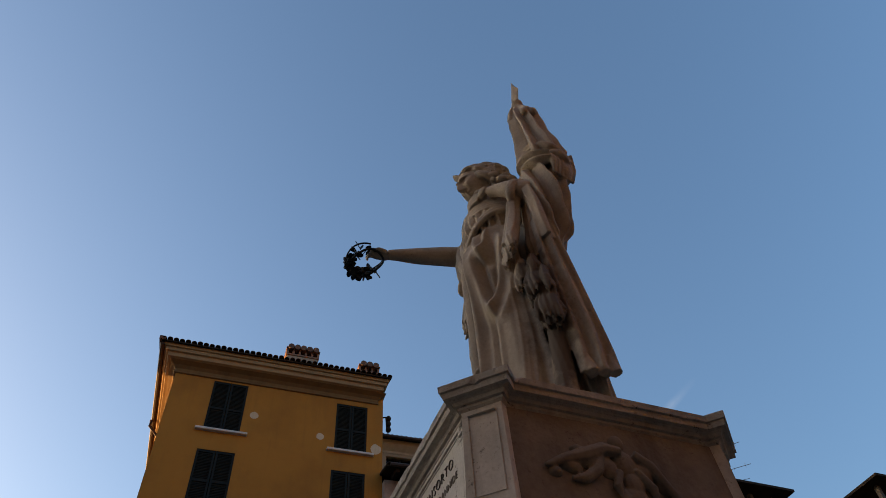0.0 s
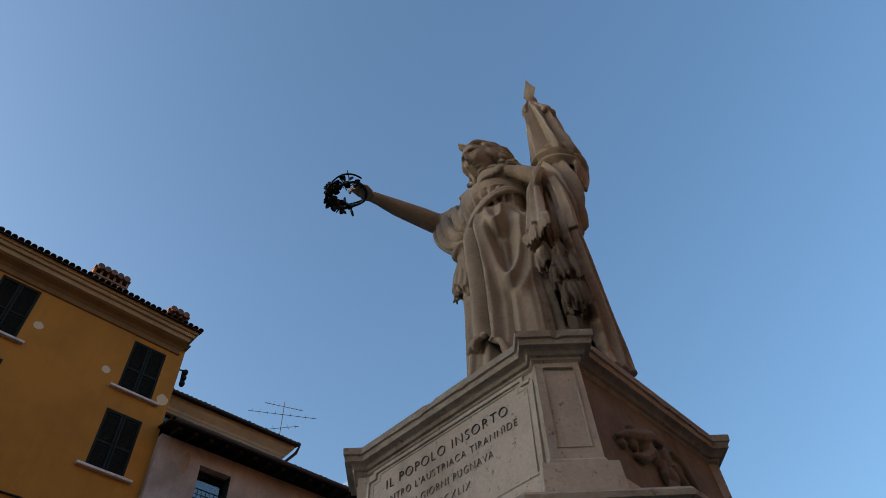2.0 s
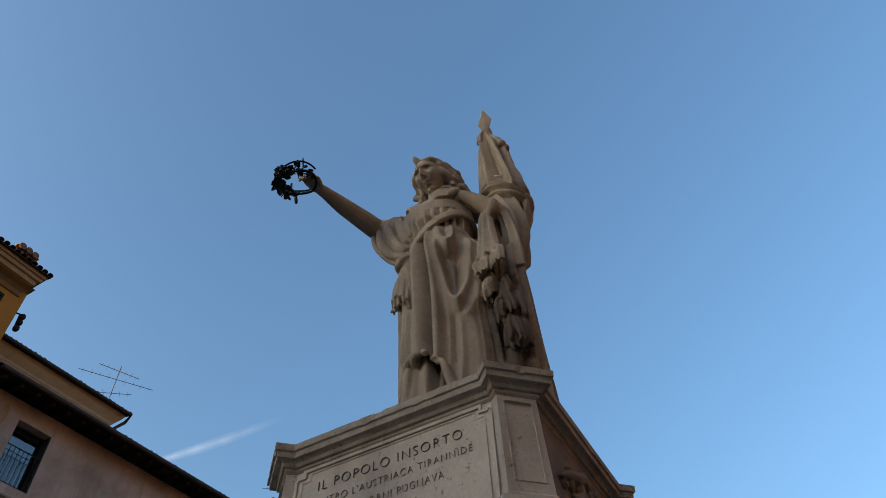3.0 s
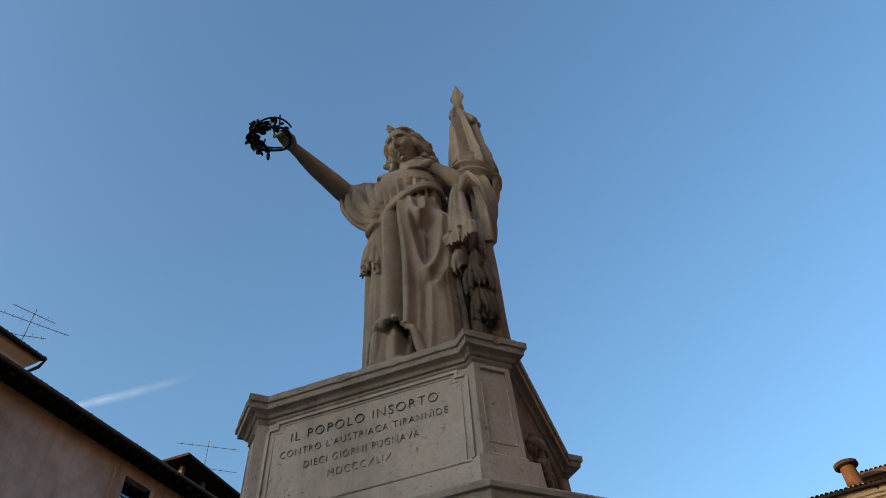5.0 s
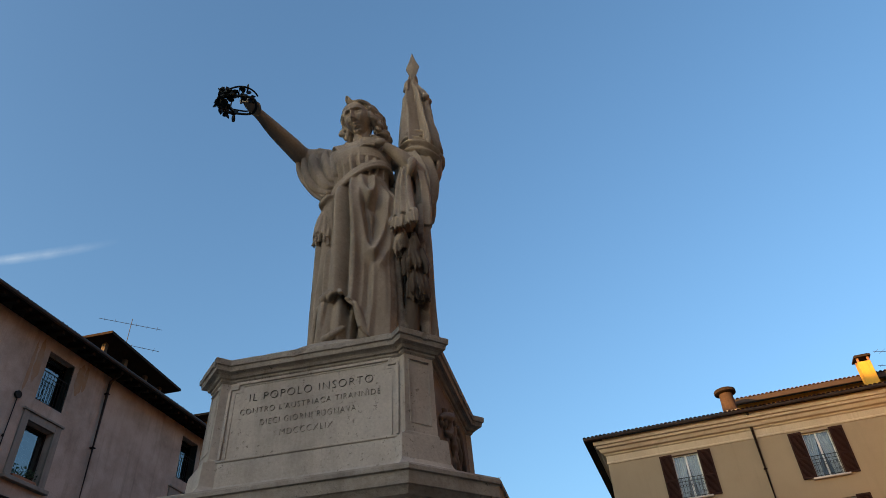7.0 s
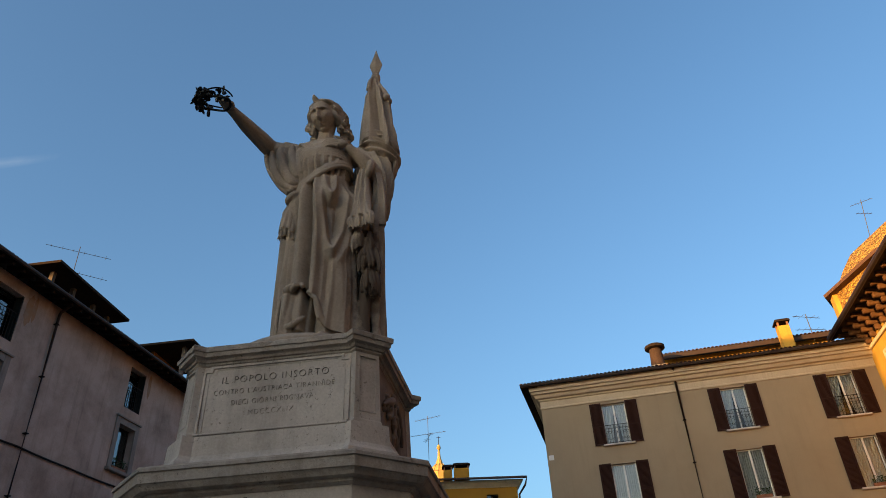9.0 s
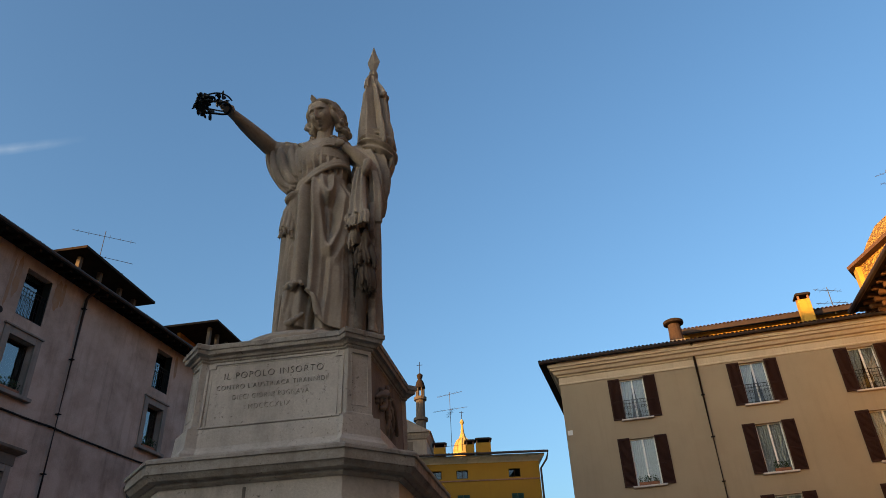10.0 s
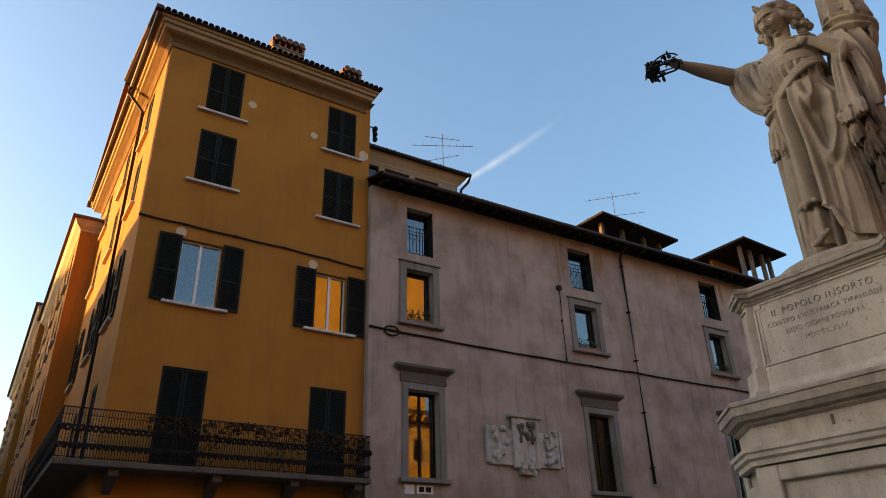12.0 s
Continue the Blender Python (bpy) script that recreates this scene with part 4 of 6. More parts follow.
# bent left arm, hand on the breast
lock(bm, [(2.24, 3.12, 6.98), (2.22, 2.96, 6.8), (2.14, 2.86, 6.58), (2.05, 2.92, 6.66), (1.98, 3.03, 6.78), (1.92, 3.13, 6.86)], [0.13, 0.12, 0.1, 0.09, 0.066, 0.048], 16)
ball(bm, (1.875, 3.19, 6.88), (0.045, 0.085, 0.052), 14, 10)
for i in range(4):
    z = 6.915 - 0.03 * i
    lock(bm, [(1.845, 3.22, z), (1.815, 3.3, z + 0.004), (1.81, 3.36, z - 0.015), (1.825, 3.4, z - 0.035)], [0.018, 0.016, 0.014, 0.01])
lock(bm, [(1.89, 3.17, 6.93), (1.85, 3.23, 6.97), (1.84, 3.28, 6.975)], [0.02, 0.017, 0.012])
# head
bm.verts.ensure_lookup_table()
neck = len(bm.verts)
ball(bm, (2.05, 3.43, 7.47), (0.16, 0.142, 0.215), 96, 72)
bm.verts.ensure_lookup_table()
for v in bm.verts[neck:]:
    x, y, z = v.co.x - 2.05, v.co.y - 3.43, v.co.z - 7.47
    if x < 0.03:
        # narrower towards the chin, with flattened cheeks and the features
        v.co.y = 3.43 + y * (1 - 0.27 * max(0.0, -z) / 0.2)
        v.co.x -= (0.03 + 1.35 * face_depth(v.co.y - 3.43, z - 0.035)) * min(1.0, (0.03 - x) / 0.1)
# hair, parted in the middle and swept down both sides in waves to the nape
rnd = random.Random(11)
ball(bm, (2.13, 3.43, 7.52), (0.165, 0.165, 0.2), 20, 14)
for s in (-1, 1):
    for i in range(15):
        u = i / 14
        ph = rnd.uniform(0, 6.3)
        w = 0.9 + 0.35 * u
        pts = [(1.95 + 0.26 * u, 3.43 + s * 0.015, 7.67 + 0.05 * math.sin(math.pi * u))]
        for j in range(1, 8):
            f = j / 7
            pts.append((2.0 + 0.22 * u + 0.08 * f + 0.034 * math.sin(j * 1.9 + ph), 3.43 + s * (0.085 + 0.1 * w * math.sin(min(1.0, f * 1.5) * 1.57) + 0.02 * math.sin(j * 1.9 + ph + 1.4) - 0.03 * f), 7.69 + 0.03 * u - 0.47 * f ** 1.15 * (0.9 + 0.14 * math.sin(i * 2.7))))
        lock(bm, pts, [0.014, 0.024, 0.03, 0.034, 0.036, 0.036, 0.03, 0.014], 8, 4)
for i in range(46):
    s = 1 if i % 2 else -1
    c = Vector((2.09 + 0.14 * rnd.random(), 3.43 + s * rnd.uniform(0.16, 0.225), rnd.uniform(7.2, 7.52)))
    ph = rnd.uniform(0, 6.3)
    lock(bm, [c + Vector((0.035 * math.cos(ph + 1.3 * j), 0.035 * math.sin(ph + 1.3 * j), 0.04 - 0.03 * j)) for j in range(5)], [0.012, 0.026, 0.03, 0.026, 0.012], 7, 3)
# small pointed diadem on its band
loft(bm, [[(1.95 + dx, 3.45 + dy, 7.66) for dx, dy in ((-0.02, -0.03), (0.02, -0.03), (0.02, 0.03), (-0.02, 0.03))], [(1.94 + dx, 3.45 + dy, 7.7) for dx, dy in ((-0.015, -0.036), (0.015, -0.036), (0.015, 0.036), (-0.015, 0.036))], [(1.93 + dx, 3.455 + dy, 7.75) for dx, dy in ((-0.008, -0.01), (0.008, -0.01), (0.008, 0.01), (-0.008, 0.01))]])
bm.verts.ensure_lookup_table()
bmesh.ops.rotate(bm, cent=(2.1, 3.43, 7.32), matrix=Euler((radians(-7), radians(-25), radians(-4))).to_matrix(), verts=bm.verts[neck:])
# staff and spear head, cord and tassels
tube(bm, [(2.33, 2.9, 8.46), (2.31, 2.905, 7.9), (2.33, 2.9, 7.0)], 0.035, 10)
loft(bm, [[(2.33 + wx * 0.75, 2.9 + wy, z) for wx, wy in ((-w * 0.34, 0), (0, -w), (w * 0.34, 0), (0, w))] for z, w in ((8.38, 0.045), (8.45, 0.05), (8.6, 0.095), (8.63, 0.094), (8.76, 0.05), (8.95, 0.004))])
for z, r in ((8.4, 0.06), (8.365, 0.066), (8.33, 0.066), (8.295, 0.06)):
    ball(bm, (2.325, 2.9, z), (r, r, 0.024), 14, 6)
for i in range(5):
    lock(bm, [(2.27, 2.93, 8.33), (2.25 + 0.012 * math.cos(i * 1.3), 2.96 + 0.012 * math.sin(i * 1.3), 8.22), (2.24 + 0.022 * math.cos(i * 1.3), 2.965 + 0.024 * math.sin(i * 1.3), 8.08)], [0.014, 0.018, 0.02], 7)
for c, r in (((2.3, 2.75, 7.97), 0.05), ((2.35, 2.73, 7.94), 0.045), ((2.26, 2.75, 7.93), 0.04)):
    ball(bm, c, (r, r, r * 1.1), 10, 8)
lock(bm, [(2.33, 2.88, 8.3), (2.3, 2.8, 8.1), (2.3, 2.75, 7.95)], [0.03, 0.028, 0.03])
# furled flag: a tight cone that swells into crumpled rolls above the arm
FLAG = [([(a, 8.2), (a + 14, 7.7), (a + 22, 7.1)], 10, 8, h) for a, h in ((140, 0.05), (172, -0.06), (196, 0.045), (222, -0.05), (246, 0.04), (290, 0.05), (320, -0.05), (350, 0.05), (30, 0.05), (90, 0.05))]
cloth(bm, [(6.98, 2.4, 2.86, 0.16, 0.17, 0.03), (7.1, 2.38, 2.845, 0.175, 0.195, 0.03), (7.3, 2.36, 2.845, 0.145, 0.175, 0.025), (7.6, 2.34, 2.855, 0.11, 0.135, 0.02), (7.95, 2.33, 2.87, 0.1, 0.115, 0.012), (8.3, 2.325, 2.9, 0.055, 0.055, 0.006)], 7, 2.2, 0.5, n=150, steps=90, folds=FLAG, loose=0.6)
swath(bm, [(2.36, 2.99, 8.05), (2.36, 3.03, 7.7), (2.38, 3.06, 7.35), (2.4, 3.06, 7.05)], [0.03, 0.06, 0.07, 0.06], 0.04, (1, 0.3, 0), 2, 0.012)
for i, (a0, z0, z1, r0) in enumerate(((3.6, 7.2, 7.02, 0.05), (4.3, 7.02, 6.95, 0.07), (4.9, 7.12, 7.0, 0.07), (5.6, 7.0, 6.9, 0.07))):
    lock(bm, [(2.4 + (0.165 + 0.025 * math.sin(j + i)) * math.cos(a0 + 0.4 * j), 2.845 + (0.18 + 0.025 * math.sin(j + i)) * math.sin(a0 + 0.4 * j), z0 + (z1 - z0) * j / 5 + 0.025 * math.sin(2 * j + i)) for j in range(6)], [0.012, 0.7 * r0, r0, 1.1 * r0, 0.8 * r0, 0.012], 10)
swath(bm, [(2.34, 3.04, 7.2), (2.22, 2.93, 7.13), (2.22, 2.78, 7.04), (2.34, 2.67, 6.98)], [0.08, 0.13, 0.14, 0.1], 0.05, (0, 0.15, 1), 2.4, 0.03, 0.8)
swath(bm, [(2.36, 3.02, 7.42), (2.26, 2.92, 7.36), (2.26, 2.8, 7.3), (2.36, 2.7, 7.26)], [0.03, 0.05, 0.05, 0.03], 0.03, (0, 0.2, 1), 1.5, 0.012)
# lump of flag cloth that sags behind the arm
ball(bm, (2.46, 2.76, 6.9), (0.12, 0.11, 0.18), 16, 12)
for i in range(6):
    lock(bm, [(2.32 + 0.045 * i, 2.69 - 0.008 * i, 7.06), (2.34 + 0.045 * i, 2.65 + 0.012 * i, 6.9), (2.35 + 0.04 * i, 2.69 + 0.01 * i, 6.74)], [0.02, 0.035, 0.015], 8)
# mantle wrapped round the arm in slanting folds
WRAP = [([(205, 6.95), (232, 6.5), (262, 6.1), (280, 5.8)], 8, 8, 0.06), ([(226, 6.95), (254, 6.5), (284, 6.1)], 7, 7, -0.07), ([(246, 6.98), (276, 6.5), (306, 6.05)], 9, 9, 0.07), ([(268, 7.0), (298, 6.5), (326, 6.1)], 7, 7, -0.07), ([(290, 7.0), (320, 6.5), (344, 6.1)], 9, 9, 0.07), ([(314, 7.0), (342, 6.5)], 7, 7, -0.06), ([(196, 6.6), (214, 6.2), (232, 5.8)], 6, 6, -0.06)] + [([(a, 6.9), (a + 8, 6.0)], 10, 10, 0.05) for a in (0, 40, 80)]
cloth(bm, [(5.8, 2.22, 2.98, 0.1, 0.1, 0.03), (5.95, 2.24, 2.96, 0.16, 0.14, 0.03), (6.25, 2.27, 2.94, 0.175, 0.17, 0.03), (6.6, 2.3, 2.93, 0.19, 0.19, 0.03), (6.9, 2.32, 2.95, 0.18, 0.18, 0.02), (7.05, 2.36, 2.96, 0.13, 0.13, 0.01)], 9, 3.0, 0.4, n=200, steps=100, folds=WRAP, loose=0.4)
# its loose end that falls behind, and the back of the robe
swath(bm, [(2.14, 2.82, 6.1), (2.18, 2.82, 5.7), (2.24, 2.83, 5.2), (2.29, 2.83, 4.78), (2.31, 2.835, 4.55)], [0.08, 0.11, 0.13, 0.135, 0.14], 0.045, (1, -0.25, 0.1), 2.4, 0.03, 0.6)
for i in range(3):
    tube(bm, [(2.22 + 0.08 * i, 2.83 - 0.015 * i, 4.68), (2.24 + 0.08 * i, 2.825 - 0.015 * i, 4.53)], [0.02, 0.045], 9)
cloth(bm, [(4.22, 2.36, 3.2, 0.14, 0.28, 0.05), (5.2, 2.32, 3.18, 0.15, 0.27, 0.05), (5.9, 2.28, 3.12, 0.13, 0.22, 0.05), (6.5, 2.34, 3.2, 0.14, 0.22, 0.03)], 10, 2.6, 0.25, n=120, steps=70)
cloth(bm, [(4.22, 2.33, 3.42, 0.21, 0.36, 0.05), (5.2, 2.32, 3.4, 0.21, 0.32, 0.05), (6.6, 2.3, 3.4, 0.18, 0.26, 0.03)], 12, 2.4, 0.25)
# fringed end of the mantle in front, turned over at the top
swath(bm, [(2.12, 2.94, 6.7), (2.03, 2.96, 6.48), (1.98, 2.96, 6.2), (1.92, 2.95, 5.95), (1.885, 2.95, 5.8)], [0.07, 0.08, 0.1, 0.125, 0.145], 0.05, (0.35, 1, 0), 3.2, 0.02, 0.3)
lock(bm, [(2.1, 2.86, 6.72), (1.99, 2.86, 6.62), (1.96, 2.88, 6.48), (2.0, 2.93, 6.4)], [0.03, 0.05, 0.045, 0.02])
swath(bm, [(2.1, 2.82, 6.55), (2.12, 2.8, 6.3), (2.14, 2.8, 6.05), (2.16, 2.8, 5.85)], [0.05, 0.08, 0.1, 0.08], 0.04, (0.6, 1, 0), 2.2, 0.02, 1.2)
rnd = random.Random(5)
for i in range(26):
    u = -1 + 2 * i / 25
    x, y = 1.885 + 0.05 * u + rnd.uniform(-0.02, 0.02), 2.95 + 0.145 * u
    tube(bm, [(x, y, 5.84), (x - 0.015, y + 0.012 * u, 5.77), (x - 0.012, y + 0.02 * u + rnd.uniform(-0.01, 0.01), 5.7 - rnd.uniform(0, 0.05))], [0.013, 0.02, 0.011], 6)
# three tiers of shaggy tassels below it, each of many twisted strands
for cx, cy, z, spread, long, count in ((1.99, 2.99, 5.74, 0.06, 0.3, 26), (2.03, 2.88, 5.7, 0.05, 0.26, 18), (2.02, 2.9, 5.52, 0.085, 0.3, 36), (2.05, 2.82, 5.5, 0.06, 0.32, 26), (2.05, 2.88, 5.26, 0.09, 0.32, 36), (2.08, 2.82, 5.24, 0.06, 0.3, 22)):
    ball(bm, (cx + 0.02, cy, z - 0.05), (spread * 0.45, spread * 0.5, 0.07), 10, 8)
    for i in range(count):
        a = rnd.uniform(0, 6.3)
        r = spread * math.sqrt(rnd.random())
        dx, dy = r * math.cos(a), r * math.sin(a)
        l = long * rnd.uniform(0.75, 1.1)
        lock(bm, [(cx + 0.4 * dx, cy + 0.4 * dy, z), (cx + 0.85 * dx - 0.01, cy + 0.9 * dy, z - 0.45 * l), (cx + dx, cy + 1.1 * dy + rnd.uniform(-0.015, 0.015), z - 0.8 * l), (cx + 0.9 * dx, cy + 1.1 * dy, z - l)], [0.01, 0.017, 0.019, 0.008], 6, 3)
# trunk of the support in the hollow below the tassels
lock(bm, [(2.12, 2.93, 5.2), (2.12, 2.95, 4.7), (2.1, 2.97, 4.25)], [0.06, 0.07, 0.09], 10)
# feet
ball(bm, (1.72, 3.2, 4.32), (0.15, 0.06, 0.06), 14, 8, Matrix.Rotation(radians(-12), 4, "Z"))
ball(bm, (1.78, 3.56, 4.33), (0.14, 0.06, 0.06), 14, 8, Matrix.Rotation(radians(8), 4, "Z"))
statue = new("statue", mesh_of(bm, "statue", M["statue"]))
tagged(statue, "weathered marble statue of a robed figure with furled flag", "statue")
rm = statue.modifiers.new("fuse", "REMESH")
rm.mode, rm.voxel_size, rm.use_smooth_shade = "VOXEL", 0.0078, True

# ---- wreath in the statue's hand ----
wr = thing("wreath", Matrix.Translation((1.13, 4.42, 7.03)) @ Matrix.Rotation(radians(-16), 4, "Y"), "open wreath of dark bronze leaves held out by the statue", "wreath")
part("branch", tube(bmesh.new(), [(0.175 * math.cos(a), 0.175 * math.sin(a), 0.015 * math.sin(3 * a)) for a in [2 * math.pi * j / 40 for j in range(41)]], 0.013, 7), M["bronze"], wr)
part("branch", tube(bmesh.new(), [(0.2 * math.cos(a), 0.21 * math.sin(a), 0.05 + 0.03 * math.sin(2 * a)) for a in [2 * math.pi * j / 40 for j in range(31)]], 0.009, 6), M["bronze"], wr)
bm = bmesh.new()
loft(bm, [[(x, y * w, z + 0.01 * w) for y, z in ((-1, 0.0), (0, 0.006), (1, 0.0), (0, -0.004))] for x, w in ((0, 0.006), (0.02, 0.024), (0.045, 0.032), (0.065, 0.026), (0.082, 0.006))])
leaf_me = mesh_of(bm, "leaf", M["bronze"])
rnd = random.Random(8)
for i in range(96):
    a = rnd.choice((rnd.gauss(1.5, 0.45), rnd.gauss(3.2, 0.5), rnd.gauss(2.3, 0.7), rnd.uniform(0, 6.28)))
    shared("leaf", leaf_me, wr, Matrix.Translation((0.175 * math.cos(a), 0.175 * math.sin(a), rnd.uniform(-0.02, 0.06))) @ Euler((rnd.uniform(0, 6.3), rnd.uniform(-1.2, 1.2), rnd.uniform(0, 6.3))).to_matrix().to_4x4() @ Matrix.Scale(rnd.uniform(0.6, 1.1), 4))
berry = mesh_of(ball(bmesh.new(), (0, 0, 0), (0.018, 0.018, 0.016), 7, 5), "berry", M["bronze"])
for a in (1.35, 1.6, 1.85, 2.9, 3.1, 3.3, 0.9, 2.2):
    for _ in range(6):
        shared("berry", berry, wr, Matrix.Translation((0.175 * math.cos(a) + rnd.uniform(-0.03, 0.03), 0.175 * math.sin(a) + rnd.uniform(-0.03, 0.03), rnd.uniform(-0.02, 0.05))))


# ---- houses ----
def rect(x0, x1, y0, y1):
    return lambda e: [(x0 - e, y0 - e), (x1 + e, y0 - e), (x1 + e, y1 + e), (x0 - e, y1 + e)]


def shell(parent, w, depth, z1, mat, x0=0.0, thick=0.4, left_holes=None):
    """The two sides and the back of a house whose front is a pierced wall."""
    if left_holes is None:
        part("wall", one_box(x0, x0 + thick, thick + 0.003, depth, 0, z1), M[mat], parent)
    else:
        s = part("wall", pierced(depth - thick - 0.003, 0, z1, left_holes, thick), M[mat], parent)
        s.matrix_local = pose(x0, depth, 0, 0, 0, -90)
    part("wall", one_box(w - thick, w, thick + 0.003, depth, 0, z1), M[mat], parent)
    part("wall", one_box(x0 + thick + 0.003, w - thick - 0.003, depth - thick, depth, 0, z1), M[mat], parent)


def drainpipe(facade, x, z0, z1, label="brown metal rainwater pipe on the facade", top=None, r=0.06):
    dp = thing("drainpipe", facade.matrix_world @ Matrix.Translation((x, 0, 0)), label, "drainpipe", "rainwater pipes")
    pts = [(0, -0.1, z0), (0, -0.1, z1 - 0.4), (0, -0.14, z1 - 0.25)] + ([(0.0, -0.55, z1)] if top is None else [top])
    part("pipe", tube(bmesh.new(), pts, r, 10), M["copper"], dp, smooth=True)
    z = z0 + 0.6
    while z < z1 - 0.6:
        part("clip", one_box(-r - 0.015, r + 0.015, -0.175, 0.0, z, z + 0.03), M["iron"], dp)
        z += 2.2
    return dp


def chimney(m, w, d, h, cap, mat="brick", label="weathered brick chimney with a tiled cap", pots=0):
    ch = thing("chimney", m, label, "chimney", "chimneys")
    part("shaft", one_box(-w / 2, w / 2, -d / 2, d / 2, 0, h, bevel=0.015), M[mat], ch)
    if cap == "slab":
        for x in (-w / 2 + 0.06, w / 2 - 0.06):
            for y in (-d / 2 + 0.06, d / 2 - 0.06):
                part("post", one_box(x - 0.05, x + 0.05, y - 0.05, y + 0.05, h, h + 0.22), M["brick"], ch)
        part("cap", loft(bmesh.new(), [[(sx * (w / 2 + 0.1) * k, sy * (d / 2 + 0.1) * k, h + z) for sx, sy in ((-1, -1), (1, -1), (1, 1), (-1, 1))] for z, k in ((0.22, 1.0), (0.3, 1.0), (0.4, 0.75))]), M["soffit"], ch)
    elif cap == "tiles":
        part("collar", one_box(-w / 2 - 0.04, w / 2 + 0.04, -d / 2 - 0.04, d / 2 + 0.04, h - 0.05, h + 0.03, bevel=0.01), M["brick"], ch)
        n = max(3, round(w / 0.26))
        for i in range(n + 1):
            x = -w / 2 + w * i / n
            part("cap_brick", one_box(x - 0.045, x + 0.045, -d / 2, d / 2, h + 0.03, h + 0.3), M["brick"], ch)
        part("flue", one_box(-w / 2 + 0.05, w / 2 - 0.05, -d / 2 + 0.16, d / 2 - 0.16, h + 0.03, h + 0.29), M["soffit"], ch)
        part("cap_slab", one_box(-w / 2 - 0.06, w / 2 + 0.06, -d / 2 - 0.08, d / 2 + 0.08, h + 0.3, h + 0.35), M["brick"], ch)
        for i in range(n):
            x = -w / 2 + w * (i + 0.5) / n
            part("cap_tile", tube(bmesh.new(), [(x, -d / 2 - 0.14, h + 0.345 + random.uniform(-0.01, 0.02)), (x, 0, h + 0.38), (x, d / 2 + 0.14, h + 0.345)], w / n * 0.5, 10), M["roof"], ch)
    return ch


# -- ochre corner house --
FAR = 1.04
house_y = thing("house", pose(-1.366, 21.96, -0.2, 0, 0, -2.3) @ Matrix.Scale(FAR, 4), "tall ochre plastered corner house with dark green shutters", "house")
YW, YD, YH = 7.68, 14.0, 19.75
top_wins = [(1.38, 2.6, 16.95, 19.03), (5.9, 7.08, 16.85, 18.9), (1.36, 2.6, 14.1, 16.14), (5.86, 7.06, 13.96, 16.02)]
mid_wins = [(1.32, 2.56, 9.82, 11.95), (5.77, 6.92, 9.75, 11.8)]
doors = [(1.32, 2.6, 5.1, 7.86), (5.81, 7.07, 5.1, 7.82)]
part("wall", pierced(YW, 0, YH, top_wins + mid_wins + doors, 0.4), M["ochre"], house_y)
side_wins = [(10.6, 11.7, 16.9, 18.9), (6.5, 7.6, 16.9, 18.9), (10.6, 11.7, 14.0, 16.0), (6.5, 7.6, 14.0, 16.0), (2.4, 3.5, 16.9, 18.9), (2.4, 3.5, 14.0, 16.0)]
side_open = [(10.6, 11.7, 9.8, 11.9), (6.5, 7.6, 9.8, 11.9), (2.4, 3.5, 9.8, 11.9), (10.6, 11.7, 5.1, 7.8), (6.5, 7.6, 5.1, 7.8)]
shell(house_y, YW, YD, YH, "ochre", left_holes=side_wins + side_open)
for a, b, c, d in top_wins:
    window(house_y, a, b, c, d, shutters="closed", sill=0.26)
for a, b, c, d in mid_wins:
    window(house_y, a, b, c, d, shutters="open", leaf=0.68, sill=0.36, curtains="open", glass="double_pane")
for a, b, c, d in doors:
    window(house_y, a, b, c, d, shutters="closed")
for a, b, c, d in side_wins + side_open[3:]:
    w = window(house_y, a, b, c, d, shutters="closed", sill=0.2)
    w.matrix_local = pose(0, YD, 0, 0, 0, -90)
for a, b, c, d in side_open[:3]:
    w = window(house_y, a, b, c, d, shutters="open", leaf=0.55, sill=0.2)
    w.matrix_local = pose(0, YD, 0, 0, 0, -90)
part("cornice", profile_loft(rect(0, YW - 0.5, 0, YD), [(19.5, 0.3), (19.53, 0.4), (19.6, 0.42), (19.62, 0.4), (19.68, 0.42), (19.7, 0.5), (19.78, 0.53), (19.82, 0.51), (19.84, 0.58), (19.96, 0.6)]), M["ochre_trim"], house_y, "moulded plaster cornice")
part("cove", profile_loft(rect(0, YW - 0.25, 0, YD), [(19.1, 0.02), (19.12, 0.06), (19.16, 0.06), (19.18, 0.03), (19.3, 0.05), (19.4, 0.14), (19.46, 0.24), (19.5, 0.3)]), M["cove"], house_y, "brown plaster cove, coloured darker for the shade under the cornice")
eave_roof(house_y, -0.74, YW + 0.15, -0.7, 19.98, 7.7, 17)
roof_b = part("roof", loft(bmesh.new(), [[(-0.75, 7.0, 22.33), (YW + 0.15, 7.0, 22.33), (YW + 0.15, 7.0, 22.2), (-0.75, 7.0, 22.2)], [(-0.75, YD + 0.7, 19.98), (YW + 0.15, YD + 0.7, 19.98), (YW + 0.15, YD + 0.7, 19.86), (-0.75, YD + 0.7, 19.86)]]), M["roof"], house_y)
part("verge", loft(bmesh.new(), [[(x, y, z + dz) for x, dz in ((-0.82, 0.0), (-0.62, 0.0), (-0.62, 0.14), (-0.82, 0.14))] for y, z in ((-0.75, 19.94), (7.0, 22.32))]), M["roof"], house_y)
part("attic_gable", loft(bmesh.new(), [[(0.1, 0.3, 19.75), (0.1, YD - 0.3, 19.75), (0.1, 7.0, 22.1)], [(YW - 0.1, 0.3, 19.75), (YW - 0.1, YD - 0.3, 19.75), (YW - 0.1, 7.0, 22.1)]]), M["ochre"], house_y)
part("gutter", tube(bmesh.new(), [(-0.67, -0.6, 19.9), (-0.67, YD, 19.9)], 0.09, 8), M["copper"], house_y)
